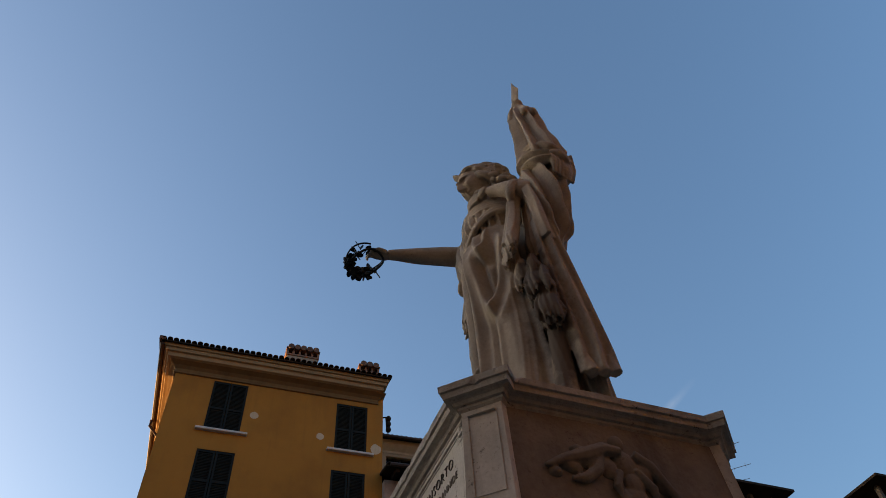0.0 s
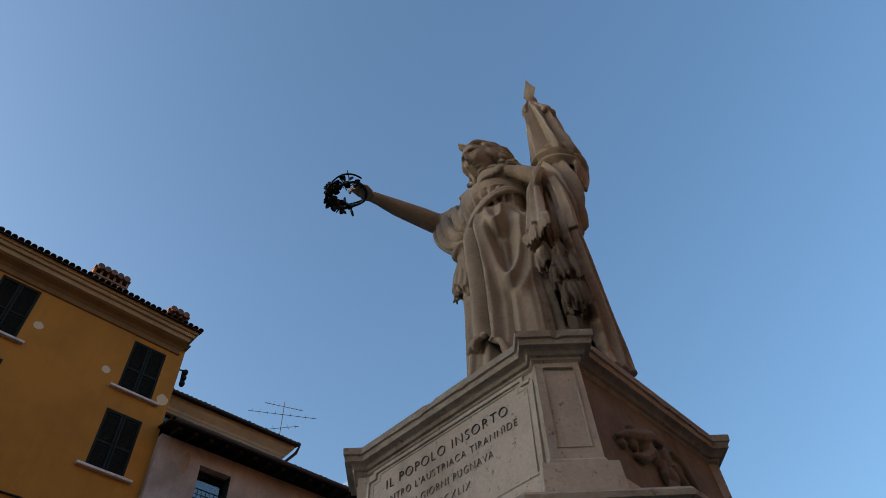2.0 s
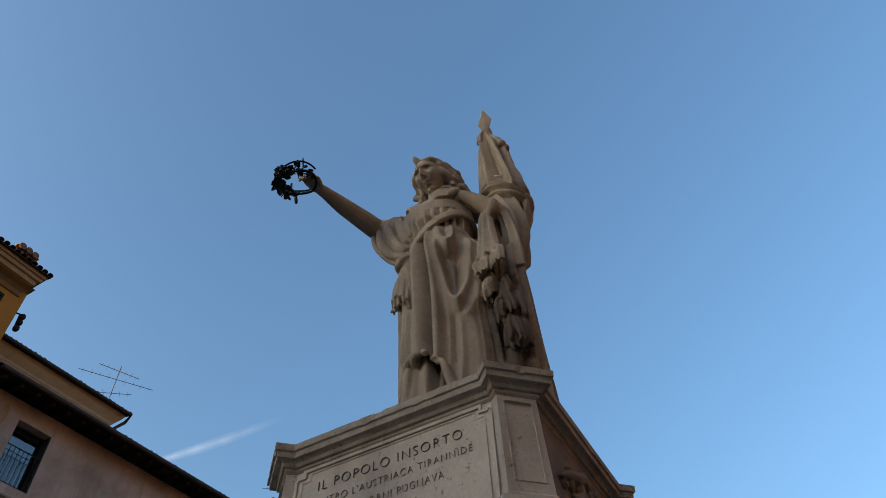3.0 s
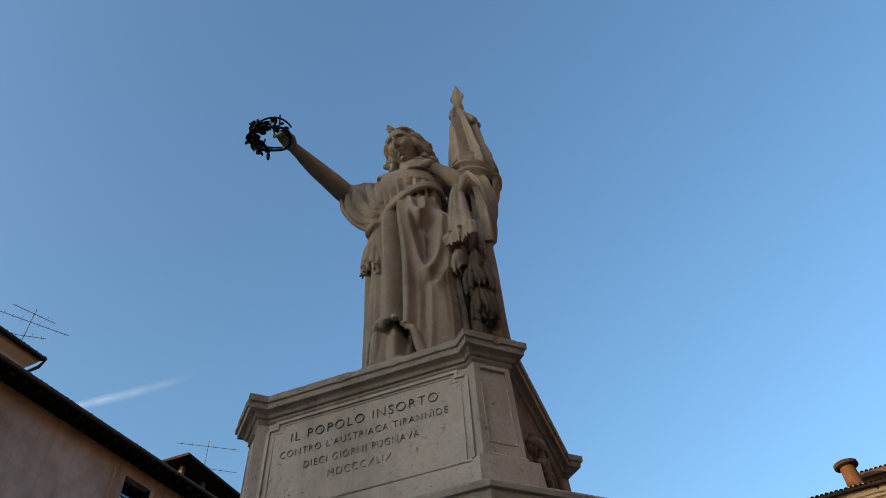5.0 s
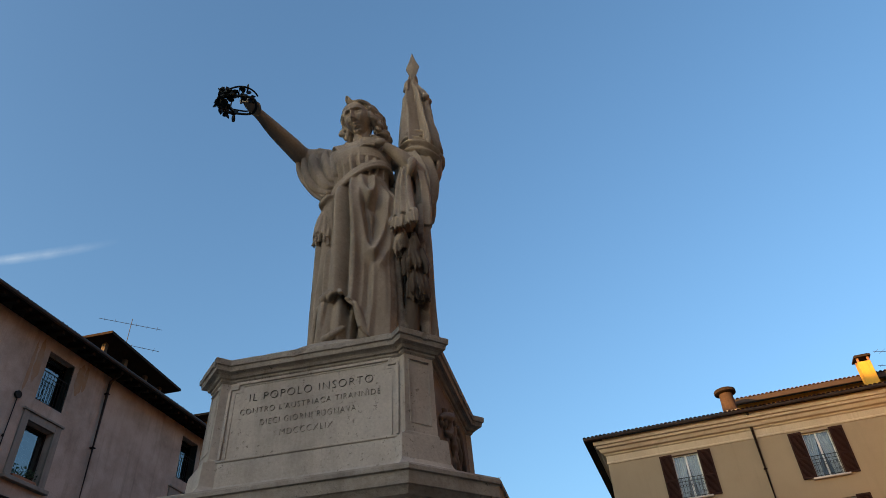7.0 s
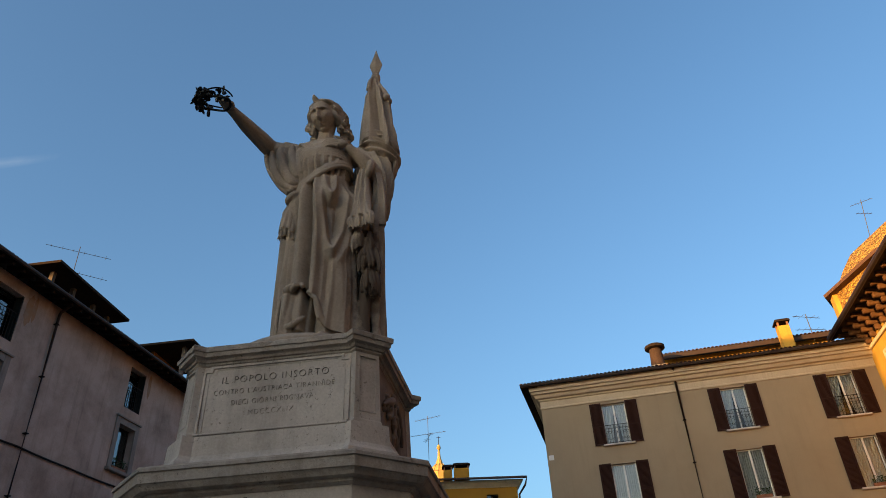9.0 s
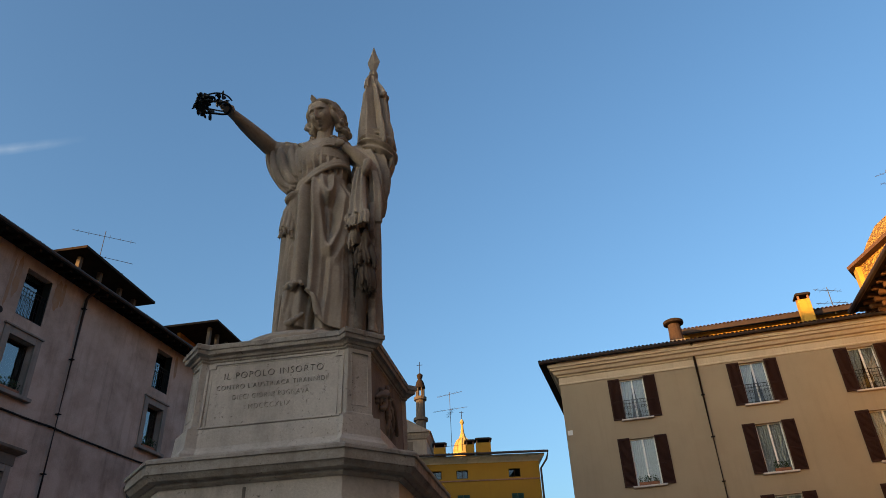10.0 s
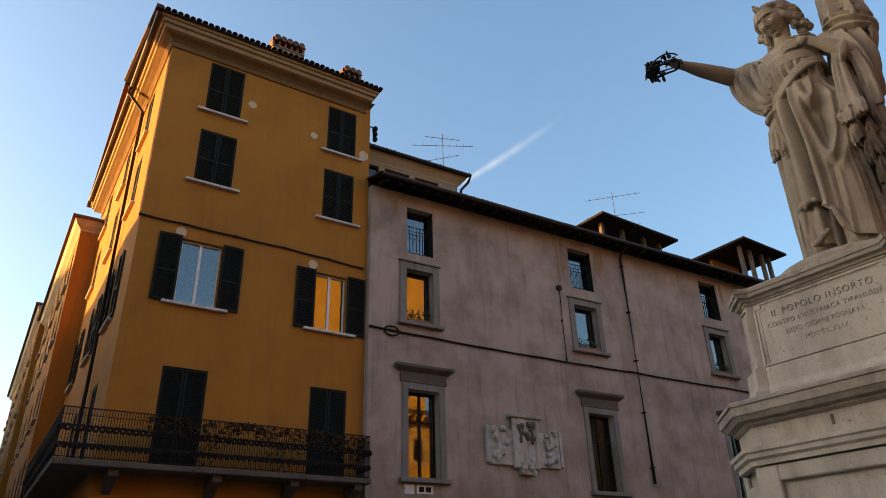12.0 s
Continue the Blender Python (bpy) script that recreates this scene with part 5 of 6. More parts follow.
for x, z, r in ((2.98, 17.78, 0.15), (5.38, 17.3, 0.14), (7.42, 17.1, 0.2), (1.25, 12.15, 0.16), (5.65, 12.05, 0.17)):
    bm = bmesh.new()
    pts = [(x + r * (1 + 0.25 * noise.noise(Vector((k, x, z)))) * math.cos(2 * math.pi * k / 12), 0, z + r * (1 + 0.25 * noise.noise(Vector((z, k, x)))) * math.sin(2 * math.pi * k / 12)) for k in range(12)]
    loft(bm, [[(a, -0.005, c) for a, b, c in pts], [(a, 0.01, c) for a, b, c in pts]])
    part("plaster_patch", bm, M["ochre_patch"], house_y, "pale round plaster repair")
# balcony that turns the corner
bal = thing("balcony", house_y.matrix_world, "long stone balcony with a rusty wrought-iron railing turning the house corner", "balcony")
part("slab", one_box(-1.05, 7.55, -0.95, -0.003, 4.83, 4.98, bevel=0.02), M["dark_trim"], bal)
part("slab", one_box(-1.05, -0.003, 0.0, 9.0, 4.83, 4.98, bevel=0.02), M["dark_trim"], bal)
for x in (0.4, 3.0, 5.2, 7.2):
    bm = loft(bmesh.new(), [[(x - 0.12, -0.8, 4.66), (x + 0.12, -0.8, 4.66), (x + 0.12, -0.8, 4.83), (x - 0.12, -0.8, 4.83)], [(x - 0.12, -0.003, 4.3), (x + 0.12, -0.003, 4.3), (x + 0.12, -0.003, 4.83), (x - 0.12, -0.003, 4.83)]])
    part("bracket", bm, M["dark_trim"], bal)
part("railing", rail_bm(-1.0, 7.5, 4.98, 6.25, -0.88, step=0.07, gap=0.16, wire=0.03), M["iron"], bal)
r = part("railing", rail_bm(0, 9.9, 4.98, 6.25, 0, step=0.07, gap=0.16, wire=0.03), M["iron"], bal)
r.matrix_local = pose(-1.0, 9.0, 0, 0, 0, -90)
r = part("railing", rail_bm(0, 0.86, 4.98, 6.25, 0, step=0.07, gap=0.16, wire=0.03), M["iron"], bal)
r.matrix_local = pose(7.5, -0.88, 0, 0, 0, 90)
bm = bmesh.new()
rnd = random.Random(31)
for i in range(1100):
    x = 1.0 + 6.3 * rnd.random()
    c = Vector((x, -0.92 + rnd.gauss(0, 0.05), 6.2 - abs(rnd.gauss(0, 0.3)) * (1 + 0.6 * math.sin(x * 3))))
    u, v = (Vector((rnd.gauss(0, 1), rnd.gauss(0, 1), rnd.gauss(0, 1))).normalized() * rnd.uniform(0.04, 0.09) for _ in range(2))
    bm.faces.new([bm.verts.new(c + q) for q in (u, v, -u, -v * 0.4)])
part("creeper", bm, M["dry_leaf"], bal, "dry brown creeper on the rail")


def cable(name, pts, r, m, label):
    ob = thing(name, m, label, "cable", "facade cables")
    fine = []
    for a, b in zip(pts, pts[1:]):
        for k in range(8):
            u = k / 8
            fine.append((a[0] + (b[0] - a[0]) * u, a[1], a[2] + (b[2] - a[2]) * u - 0.02 * math.sin(math.pi * u)))
    fine.append(pts[-1])
    part("wire", tube(bmesh.new(), fine, r, 6), M["iron"], ob)
    for p in pts:
        part("clip", one_box(p[0] - 0.03, p[0] + 0.03, -0.05, 0.0, p[2] - 0.04, p[2] + 0.04), M["iron"], ob)


cable("cable", [(-0.03, -0.05, 12.42), (1.3, -0.05, 12.42), (2.9, -0.05, 12.4), (4.6, -0.05, 12.4), (6.2, -0.05, 12.36), (7.5, -0.05, 12.3)], 0.03, house_y.matrix_world, "bundle of black cables strung along the facade")
# bracket of dark floodlights on the house corner, simplified to black balls
flood = thing("floodlight_bracket", house_y.matrix_world @ Matrix.Translation((YW + 0.003, 0.2, 0)), "black iron bracket with dark floodlights, modelled as three balls", "bracket")
part("arm", tube(bmesh.new(), [(0, 0, 18.7), (0.12, -0.2, 18.6), (0.15, -0.25, 17.9)], 0.03, 6), M["iron"], flood)
for z in (18.5, 18.25, 18.0):
    part("floodlight", ball(bmesh.new(), (0.2, -0.26, z), (0.1, 0.12, 0.12), 10, 8), M["iron"], flood)
chimney(house_y.matrix_world @ Matrix.Translation((4.55, 1.7, 20.6)), 1.3, 0.6, 1.6, "tiles", "plain", "pale plastered chimney with a crown of terracotta tiles")
chimney(house_y.matrix_world @ Matrix.Translation((7.4, 1.6, 20.6)), 0.8, 0.6, 1.25, "tiles", "brick", "small plastered chimney with terracotta cap tiles")
dp = thing("drainpipe", house_y.matrix_world, "brown rain pipe dropping from the side gutter", "drainpipe", "rainwater pipes")
part("pipe", tube(bmesh.new(), [(-0.75, 4.0, 19.85), (-0.75, 4.0, 19.6), (-0.12, 4.0, 18.9), (-0.12, 4.0, 5.2)], 0.06, 8), M["copper"], dp, smooth=True)

# -- houses further down the side street --
def plain_house(m, w, d, h, mat, label, holes, group="street houses", roof=True, eave=0.5):
    hs = thing("house", m, label, "house", group)
    part("wall", pierced(w, 0, h, holes, 0.4), M[mat], hs)
    shell(hs, w, d, h, mat)
    for i, q in enumerate(holes):
        window(hs, *q, shutters="closed", sill=0.15, shutter_mat=("green_shutter", "brown_shutter")[i % 2])
    part("cornice", profile_loft(rect(0, w, 0, d), [(h - 0.5, 0.03), (h - 0.4, 0.05), (h - 0.25, 0.25), (h - 0.1, 0.32), (h, 0.36)]), M["cream_trim"], hs)
    part("roof", loft(bmesh.new(), [[(-eave, -eave, h), (w + eave, -eave, h), (w + eave, d + eave, h), (-eave, d + eave, h)], [(-eave, -eave, h + 0.12), (w + eave, -eave, h + 0.12), (w + eave, d + eave, h + 0.12), (-eave, d + eave, h + 0.12)], [(d * 0.4, d / 2 - 0.1, h + d * 0.16), (w - d * 0.4, d / 2 - 0.1, h + d * 0.16), (w - d * 0.4, d / 2 + 0.1, h + d * 0.16), (d * 0.4, d / 2 + 0.1, h + d * 0.16)]]), M["roof"], hs)
    return hs


def grid_holes(w, xs, zs, ww=1.1, hh=2.0):
    return [(x, x + ww, z, z + hh) for x in xs for z in zs if x + ww < w]


a0 = 87.7
plain_house(pose(-1.1, 50.5, 0, 0, 0, a0 - 180), 15.2, 9, 18.6, "ochre", "golden plastered street house with dark shutters", grid_holes(15, (1.5, 4.6, 7.7, 10.8, 13.2), (5.5, 9.2, 12.8, 15.6)))
plain_house(pose(-0.4, 76, 0, 0, 0, a0 - 180), 25, 9, 19.6, "ochre", "pale plastered street house with dark shutters", grid_holes(25, (1.5, 4.6, 7.7, 10.8, 13.9, 17, 20.1, 23), (5.5, 9.2, 12.8, 16.2)))

# -- grey palace with stone window surrounds --
house_g = thing("palace", pose(6.6, 21.36, -0.06, 0, 0, -4.3) @ Matrix.Scale(FAR, 4), "old grey plastered palace front with stone window surrounds and deep eaves", "house")
GW, GD, GH = 34.0, 12.0, 15.6
g_top = [(1.5, 2.62, 13.1, 15.02), (9.35, 10.62, 13.25, 15.12), (17.55, 18.75, 13.3, 15.2), (25.6, 26.8, 13.3, 15.2)]
g_mid = [(1.45, 2.55, 10.36, 12.42), (9.33, 10.55, 10.5, 12.45), (17.5, 18.65, 10.55, 12.5), (25.6, 26.8, 10.5, 12.5)]
g_low = [(1.5, 2.7, 5.06, 7.94), (9.43, 10.72, 5.0, 7.92), (17.5, 18.75, 5.0, 7.9), (25.6, 26.8, 5.0, 7.9)]
part("wall", pierced(GW, 0, GH, g_top + g_mid + g_low, 0.5), M["grey"], house_g)
shell(house_g, GW, GD, GH, "grey", thick=0.5)
for i, (a, b, c, d) in enumerate(g_top):
    w = window(house_g, a, b, c, d, frame_mat="soffit", inset=0.3, mullion=False, glass="double_pane")
    part("guard", rail_bm(a, b, c, c + 1.15, 0.06, curls=False, step=0.14), M["iron"], w)
    part("shutter", one_box(b - 0.05, b - 0.005, 0.02, 0.3, c + 0.02, d - 0.02), M["green_shutter"], w)


def surround(win, a, b, c, d, wd, out, mat, name="surround"):
    bm = bmesh.new()
    box(bm, a - wd, a, -out, 0.05, c, d + wd, bevel=0.01)
    box(bm, b, b + wd, -out, 0.05, c, d + wd, bevel=0.01)
    box(bm, a, b, -out + 0.003, 0.05, d, d + wd, bevel=0.01)
    return part(name, bm, M[mat], win)


for i, (a, b, c, d) in enumerate(g_mid):
    w = window(house_g, a, b, c, d, frame_mat="soffit", inset=0.28, mullion=False, glass="double_pane")
    surround(w, a, b, c, d, 0.27, 0.06, "grey_trim")
    part("lintel", one_box(a - 0.33, b + 0.33, -0.12, 0.0, d + 0.272, d + 0.34, bevel=0.012), M["grey_trim"], w)
    part("sill", one_box(a - 0.35, b + 0.38, -0.2, 0.1, c - 0.14, c - 0.003, bevel=0.015), M["grey_trim"], w)
    window_box(house_g, a + 0.1, b - 0.12, c + 0.0, -0.06 + 0.1, seed=20 + i, tall=0.4)
for i, (a, b, c, d) in enumerate(g_low):
    w = window(house_g, a, b, c, d, frame_mat="soffit", inset=0.3, transom=6.9)
    surround(w, a, b, c, d, 0.24, 0.05, "grey_trim")
    part("frieze", one_box(a - 0.3, b + 0.3, -0.07, 0.0, d + 0.243, d + 0.6), M["dark_trim"], w)
    part("hood", loft(bmesh.new(), [[(a - 0.42 - e, 0.0, z), (b + 0.42 + e, 0.0, z), (b + 0.42 + e, -0.14 - e, z), (a - 0.42 - e, -0.14 - e, z)] for z, e in ((d + 0.6, -0.06), (d + 0.64, 0.0), (d + 0.7, 0.08), (d + 0.74, 0.12), (d + 0.8, 0.12), (d + 0.84, 0.1))]), M["dark_trim"], w)
    part("sill", one_box(a - 0.34, b + 0.34, -0.2, 0.1, c - 0.15, c - 0.003, bevel=0.015), M["grey_trim"], w)
eave_roof(house_g, -0.1, GW + 0.6, -0.85, 15.62, 9.0, 18)
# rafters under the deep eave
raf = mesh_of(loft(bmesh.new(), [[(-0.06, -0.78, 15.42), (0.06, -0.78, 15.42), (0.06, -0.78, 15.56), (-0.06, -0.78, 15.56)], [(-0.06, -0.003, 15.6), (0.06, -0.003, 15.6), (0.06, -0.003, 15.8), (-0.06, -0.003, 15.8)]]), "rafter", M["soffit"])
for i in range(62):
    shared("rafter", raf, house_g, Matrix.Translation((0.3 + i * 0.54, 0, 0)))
part("gutter", tube(bmesh.new(), [(0.0, -0.93, 15.6), (GW, -0.93, 15.6)], 0.075, 8), M["copper"], house_g)
# rust that has run down the plaster beside the upper windows
for x, z, w, h in ((9.0, 14.55, 0.14, 0.85), (8.75, 14.2, 0.07, 1.0), (10.98, 14.75, 0.2, 0.6), (11.25, 14.9, 0.1, 0.5), (1.0, 14.9, 0.12, 0.4), (19.1, 14.8, 0.12, 0.6)):
    bm = bmesh.new()
    pts = [(x + w * (1 + 0.5 * noise.noise(Vector((k * 0.9, x, z)))) * math.cos(2 * math.pi * k / 22), z + h * (1 + 0.3 * noise.noise(Vector((z, k * 0.8, x)))) * math.sin(2 * math.pi * k / 22)) for k in range(22)]
    loft(bm, [[(a, -0.004, min(c, 15.45)) for a, c in pts], [(a, 0.01, min(c, 15.45)) for a, c in pts]])
    part("stained_plaster", bm, M["rust"], house_g, "rust-stained streak of plaster")
drainpipe(house_g, 12.4, 5.4, 15.6)
cable("cable", [(0.05, -0.05, 9.95), (2.5, -0.05, 9.9), (5.0, -0.05, 9.86), (7.4, -0.05, 9.86), (9.9, -0.05, 9.86), (12.2, -0.05, 9.9), (15, -0.05, 9.88), (18, -0.05, 9.9), (21, -0.05, 9.9)], 0.035, house_g.matrix_world, "bundle of black cables strung along the grey facade")
cable("cable", [(8.62, -0.05, 13.0), (8.6, -0.05, 11.6), (8.62, -0.05, 9.95)], 0.018, house_g.matrix_world, "thin cable dropping down the grey facade")
jb = thing("junction_box", house_g.matrix_world @ Matrix.Translation((8.62, 0, 13.05)), "small round dark junction box on the wall", "junction box")
part("lid", tube(bmesh.new(), [(0, 0.0, 0), (0, -0.08, 0)], 0.13, 14), M["iron"], jb)
lp = thing("cable_loop", house_g.matrix_world @ Matrix.Translation((0.85, -0.06, 9.9)), "coil of spare black cable hung on the facade", "cable")
part("coil", tube(bmesh.new(), [(0.28 * math.cos(a), 0, 0.17 * math.sin(a)) for a in [2 * math.pi * k / 24 for k in range(25)]], 0.03, 6), M["iron"], lp)

# marble tablet with arms and scrolls on the grey facade
tab = thing("wall_tablet", house_g.matrix_world @ Matrix.Translation((6.2, -0.003, 6.4)), "carved white marble tablet with a coat of arms, streaked black", "plaque")
part("slab", one_box(-1.55, 1.55, -0.1, 0.0, -0.72, 0.52, bevel=0.02), M["tablet"], tab)
part("centre_panel", one_box(-0.58, 0.58, -0.18, -0.1, -0.8, 0.95, bevel=0.02), M["tablet"], tab)
part("cap", one_box(-0.72, 0.72, -0.26, -0.003, 0.95, 1.1, bevel=0.03), M["pedestal_dirty"], tab)
part("frame_edge", one_box(-1.68, -1.552, -0.14, 0.0, -0.66, 0.6, bevel=0.02), M["tablet"], tab)
part("frame_edge", one_box(1.552, 1.68, -0.14, 0.0, -0.66, 0.6, bevel=0.02), M["tablet"], tab)
rnd = random.Random(3)
for cx, cz, n, sx, sz in ((-1.1, 0.1, 16, 0.3, 0.5), (1.1, 0.1, 16, 0.3, 0.5), (0, 0.45, 18, 0.35, 0.35), (0, -0.75, 16, 0.3, 0.25), (-1.1, -0.4, 10, 0.3, 0.2), (1.1, -0.4, 10, 0.3, 0.2)):
    bm = bmesh.new()
    for _ in range(n):
        ball(bm, (cx + rnd.uniform(-sx, sx), -0.13 if abs(cx) > 0.5 else -0.2, cz + rnd.uniform(-sz, sz)), (rnd.uniform(0.05, 0.13), rnd.uniform(0.05, 0.1), rnd.uniform(0.05, 0.16)), 8, 6)
    cv = part("carving", bm, M["dark_trim" if cz > 0.3 else "tablet"], tab, smooth=True)
    fuse = cv.modifiers.new("fuse", "REMESH")
    fuse.mode, fuse.voxel_size, fuse.use_smooth_shade = "VOXEL", 0.022, True
bm = loft(bmesh.new(), [[(-0.3, y, -1.0), (0.3, y, -1.0), (0.34, y, -0.7), (-0.34, y, -0.7)] for y in (-0.16, 0.0)])
part("pendant", bm, M["tablet"], tab)
sg = thing("street_sign", house_g.matrix_world @ Matrix.Translation((1.5, -0.003, 4.72)), "small pale enamel street plate with dark bars", "sign")
part("plate", one_box(-0.14, 0.2, -0.02, 0.0, -0.15, 0.15), M["white"], sg)
part("plate", one_box(0.3, 0.9, -0.02, 0.0, -0.13, 0.13), M["white"], sg)
part("bars", one_box(0.38, 0.56, -0.024, -0.02, -0.08, 0.08), M["iron"], sg)
part("bars", one_box(0.62, 0.82, -0.024, -0.02, -0.08, 0.08), M["iron"], sg)

# -- attic storey that rises behind the grey roof --
att = thing("attic_house", pose(7.06, 25.97, -0.06, 0, 0, -4) @ Matrix.Scale(FAR, 4), "set-back cream attic storey with a band of dark windows", "house")
holes = [(1.0 + 1.6 * i, 2.3 + 1.6 * i, 18.75, 19.75) for i in range(3)]
part("wall", pierced(6.6, 15.5, 20.2, holes, 0.3), M["cream"], att)
shell(att, 6.6, 7, 20.2, "cream", thick=0.3)
for q in holes:
    window(att, *q, frame_mat="soffit")
part("cornice", profile_loft(rect(0, 6.6, 0, 7), [(19.9, 0.02), (19.98, 0.06), (20.1, 0.2), (20.2, 0.3), (20.35, 0.36)]), M["cream_trim"], att)
eave_roof(att, -0.4, 7.05, -0.5, 20.4, 4.0, 16)
part("gutter", tube(bmesh.new(), [(-0.4, -0.6, 20.35), (7.05, -0.6, 20.35), (7.05, -0.3, 20.1), (6.75, -0.1, 19.7), (6.7, -0.1, 17.8)], 0.07, 8), M["copper"], att)

# -- roof loggias on the grey palace --
def loggia(m, w, d, h, mat, label):
    lg = thing("roof_loggia", m, label, "roof terrace", "roof loggias")
    part("parapet", one_box(0.5, w - 0.5, 0.5, d - 0.5, 0, h * 0.45), M[mat], lg)
    for x in (0.5, w * 0.36, w * 0.66, w - 0.7):
        for y in (0.5, d - 0.7):
            part("post", one_box(x, x + 0.22, y, y + 0.22, h * 0.45, h), M["dark_trim"], lg)
    part("roof", loft(bmesh.new(), [[(-0.2, -0.3, h), (w + 0.2, -0.3, h), (w + 0.2, d + 0.3, h), (-0.2, d + 0.3, h)], [(-0.2, -0.3, h + 0.14), (w + 0.2, -0.3, h + 0.14), (w + 0.2, d + 0.3, h + 0.14), (-0.2, d + 0.3, h + 0.14)], [(w * 0.3, d / 2 - 0.1, h + 0.8), (w * 0.7, d / 2 - 0.1, h + 0.8), (w * 0.7, d / 2 + 0.1, h + 0.8), (w * 0.3, d / 2 + 0.1, h + 0.8)]]), M["soffit"], lg)
    part("rear_wall", one_box(0.73, w - 0.73, d * 0.55, d * 0.6, h * 0.45, h), M[mat], lg)
    return lg


loggia(pose(23.3, 24.3, 17.2, 0, 0, 0), 6.3, 4.5, 3.95, "grey", "covered roof loggia with dark tiled canopy")
loggia(pose(34.0, 22.3, 17.0, 0, 0, 0), 4.4, 5.0, 4.6, "ochre", "ochre roof loggia under a dark tiled canopy")
antenna((16.1, 29.7, 22.2), 5.2, [(4.85, 1.1, -22, 7), (4.3, 1.9, -30, 9), (3.4, 1.0, -50, 5)])
antenna((29.9, 28.6, 21.8), 5.3, [(4.9, 1.9, -50, 6), (3.4, 2.0, -46, 6), (2.6, 1.6, -42, 3)])

# -- cream house across the square --
house_c = thing("house", pose(33.82, 0.83, 0, 0, 0, -96.28), "cream plastered house with brown louvred shutters and tiled roof", "house")
CW, CD, CH = 17.4, 11.0, 15.95
c_x = [(3.22, 4.46), (9.4, 10.62), (14.62, 15.84)]
c_top = [(a, b, 12.66, 14.84) for a, b in c_x]
c_mid = [(a, b, 9.22, 11.6) for a, b in c_x]
c_low = [(a, b, 5.8, 8.15) for a, b in c_x]
part("wall", pierced(CW, 0, CH, c_top + c_mid + c_low, 0.4), M["cream"], house_c)
shell(house_c, CW, CD, CH, "cream")
for i, q in enumerate(c_top):
    w = window(house_c, *q, shutters="open", shutter_mat="brown_shutter", sill=0.2, curtains="open")
    part("guard", rail_bm(q[0] + 0.02, q[1] - 0.02, q[2], q[2] + 1.0, -0.05, step=0.15), M["iron"], w)
for i, q in enumerate(c_mid + c_low):
    window(house_c, *q, shutters="open", shutter_mat="brown_shutter", sill=0.22, curtains="drawn")
    if i < 3:
        window_box(house_c, q[0] + (0.35 if i else 0.1), q[1] - 0.15, q[2] - 0.01, seed=i + 3, tall=0.35)
part("architrave", profile_loft(rect(0, CW, 0, CD), [(14.98, 0.02), (15.0, 0.045), (15.06, 0.045), (15.1, 0.02), (15.4, 0.02)]), M["cream_trim"], house_c)
part("cornice", profile_loft(rect(0, CW, 0, CD), [(15.4, 0.02), (15.45, 0.08), (15.52, 0.1), (15.56, 0.22), (15.72, 0.3), (15.76, 0.4), (15.88, 0.42), (15.9, 0.5), (16.05, 0.52), (16.15, 0.52)]), M["cream_trim"], house_c, "moulded cream cornice")
eave_roof(house_c, -0.95, CW + 0.3, -0.75, 16.25, 6.0, 16)
part("gutter", tube(bmesh.new(), [(-0.95, -0.72, 16.2), (CW, -0.72, 16.2)], 0.09, 8), M["copper"], house_c)
part("side_eave", loft(bmesh.new(), [[(-0.95, -0.7, 16.22), (0.0, -0.7, 16.22), (0.0, -0.7, 16.1), (-0.95, -0.7, 16.1)], [(-0.95, CD, 16.22), (0.0, CD, 16.22), (0.0, CD, 16.1), (-0.95, CD, 16.1)]]), M["soffit"], house_c)
drainpipe(house_c, 7.3, 4.0, 16.1, r=0.07)
vb = thing("vent_plate", house_c.matrix_world @ Matrix.Translation((0.22, 0, 12.3)), "small square pale plate on the cream wall", "vent")
part("plate", one_box(-0.13, 0.13, -0.03, 0, -0.13, 0.13, bevel=0.01), M["white"], vb)
# set-back roof storey; the evening sun on its wall is put into the colour
up = thing("roof_storey", house_c.matrix_world @ Matrix.Translation((7.3, 3.4, 16.5)), "low set-back storey with its own tiled roof above the cream house", "house")
part("wall", one_box(0, 9.4, 0, 4, 0, 1.75), M["lit"], up)
eave_roof(up, -0.4, 9.7, -0.6, 1.85, 3.0, 15, step=0.22)
part("fascia", one_box(-0.4, 9.7, -0.62, -0.58, 1.6, 1.86), M["copper"], up)
ch = thing("chimney", house_c.matrix_world @ Matrix.Translation((6.75, 1.3, 16.7)), "round brick chimney with a wide dark cowl", "chimney", "chimneys")
part("base", one_box(-0.42, 0.42, -0.4, 0.4, 0, 0.35, bevel=0.02), M["cream_trim"], ch)
part("shaft", tube(bmesh.new(), [(0, 0, 0.35), (0, 0, 0.9), (0, 0, 1.4)], [0.4, 0.36, 0.34], 16), M["old_brick"], ch)
part("cowl", tube(bmesh.new(), [(0, 0, 1.4), (0, 0, 1.44), (0, 0, 1.6), (0, 0, 1.68), (0, 0, 1.76)], [0.42, 0.56, 0.56, 0.4, 0.1], 16), M["soffit"], ch)
chimney(house_c.matrix_world @ Matrix.Translation((13.9, 2.0, 16.8)), 0.62, 0.62, 1.85, "slab", "lit", "plastered chimney with a flat dark cap in the sun")
antenna(tuple(house_c.matrix_world @ Vector((15.6, 3.0, 18.0))), 1.7, [(1.5, 0.9, -70, 5), (0.7, 0.9, -80, 5)])
sl = thing("street_lamp", house_c.matrix_world @ Matrix.Translation((-0.003, 0.6, 8.2)), "black iron wall lantern on a curved bracket", "lamp")
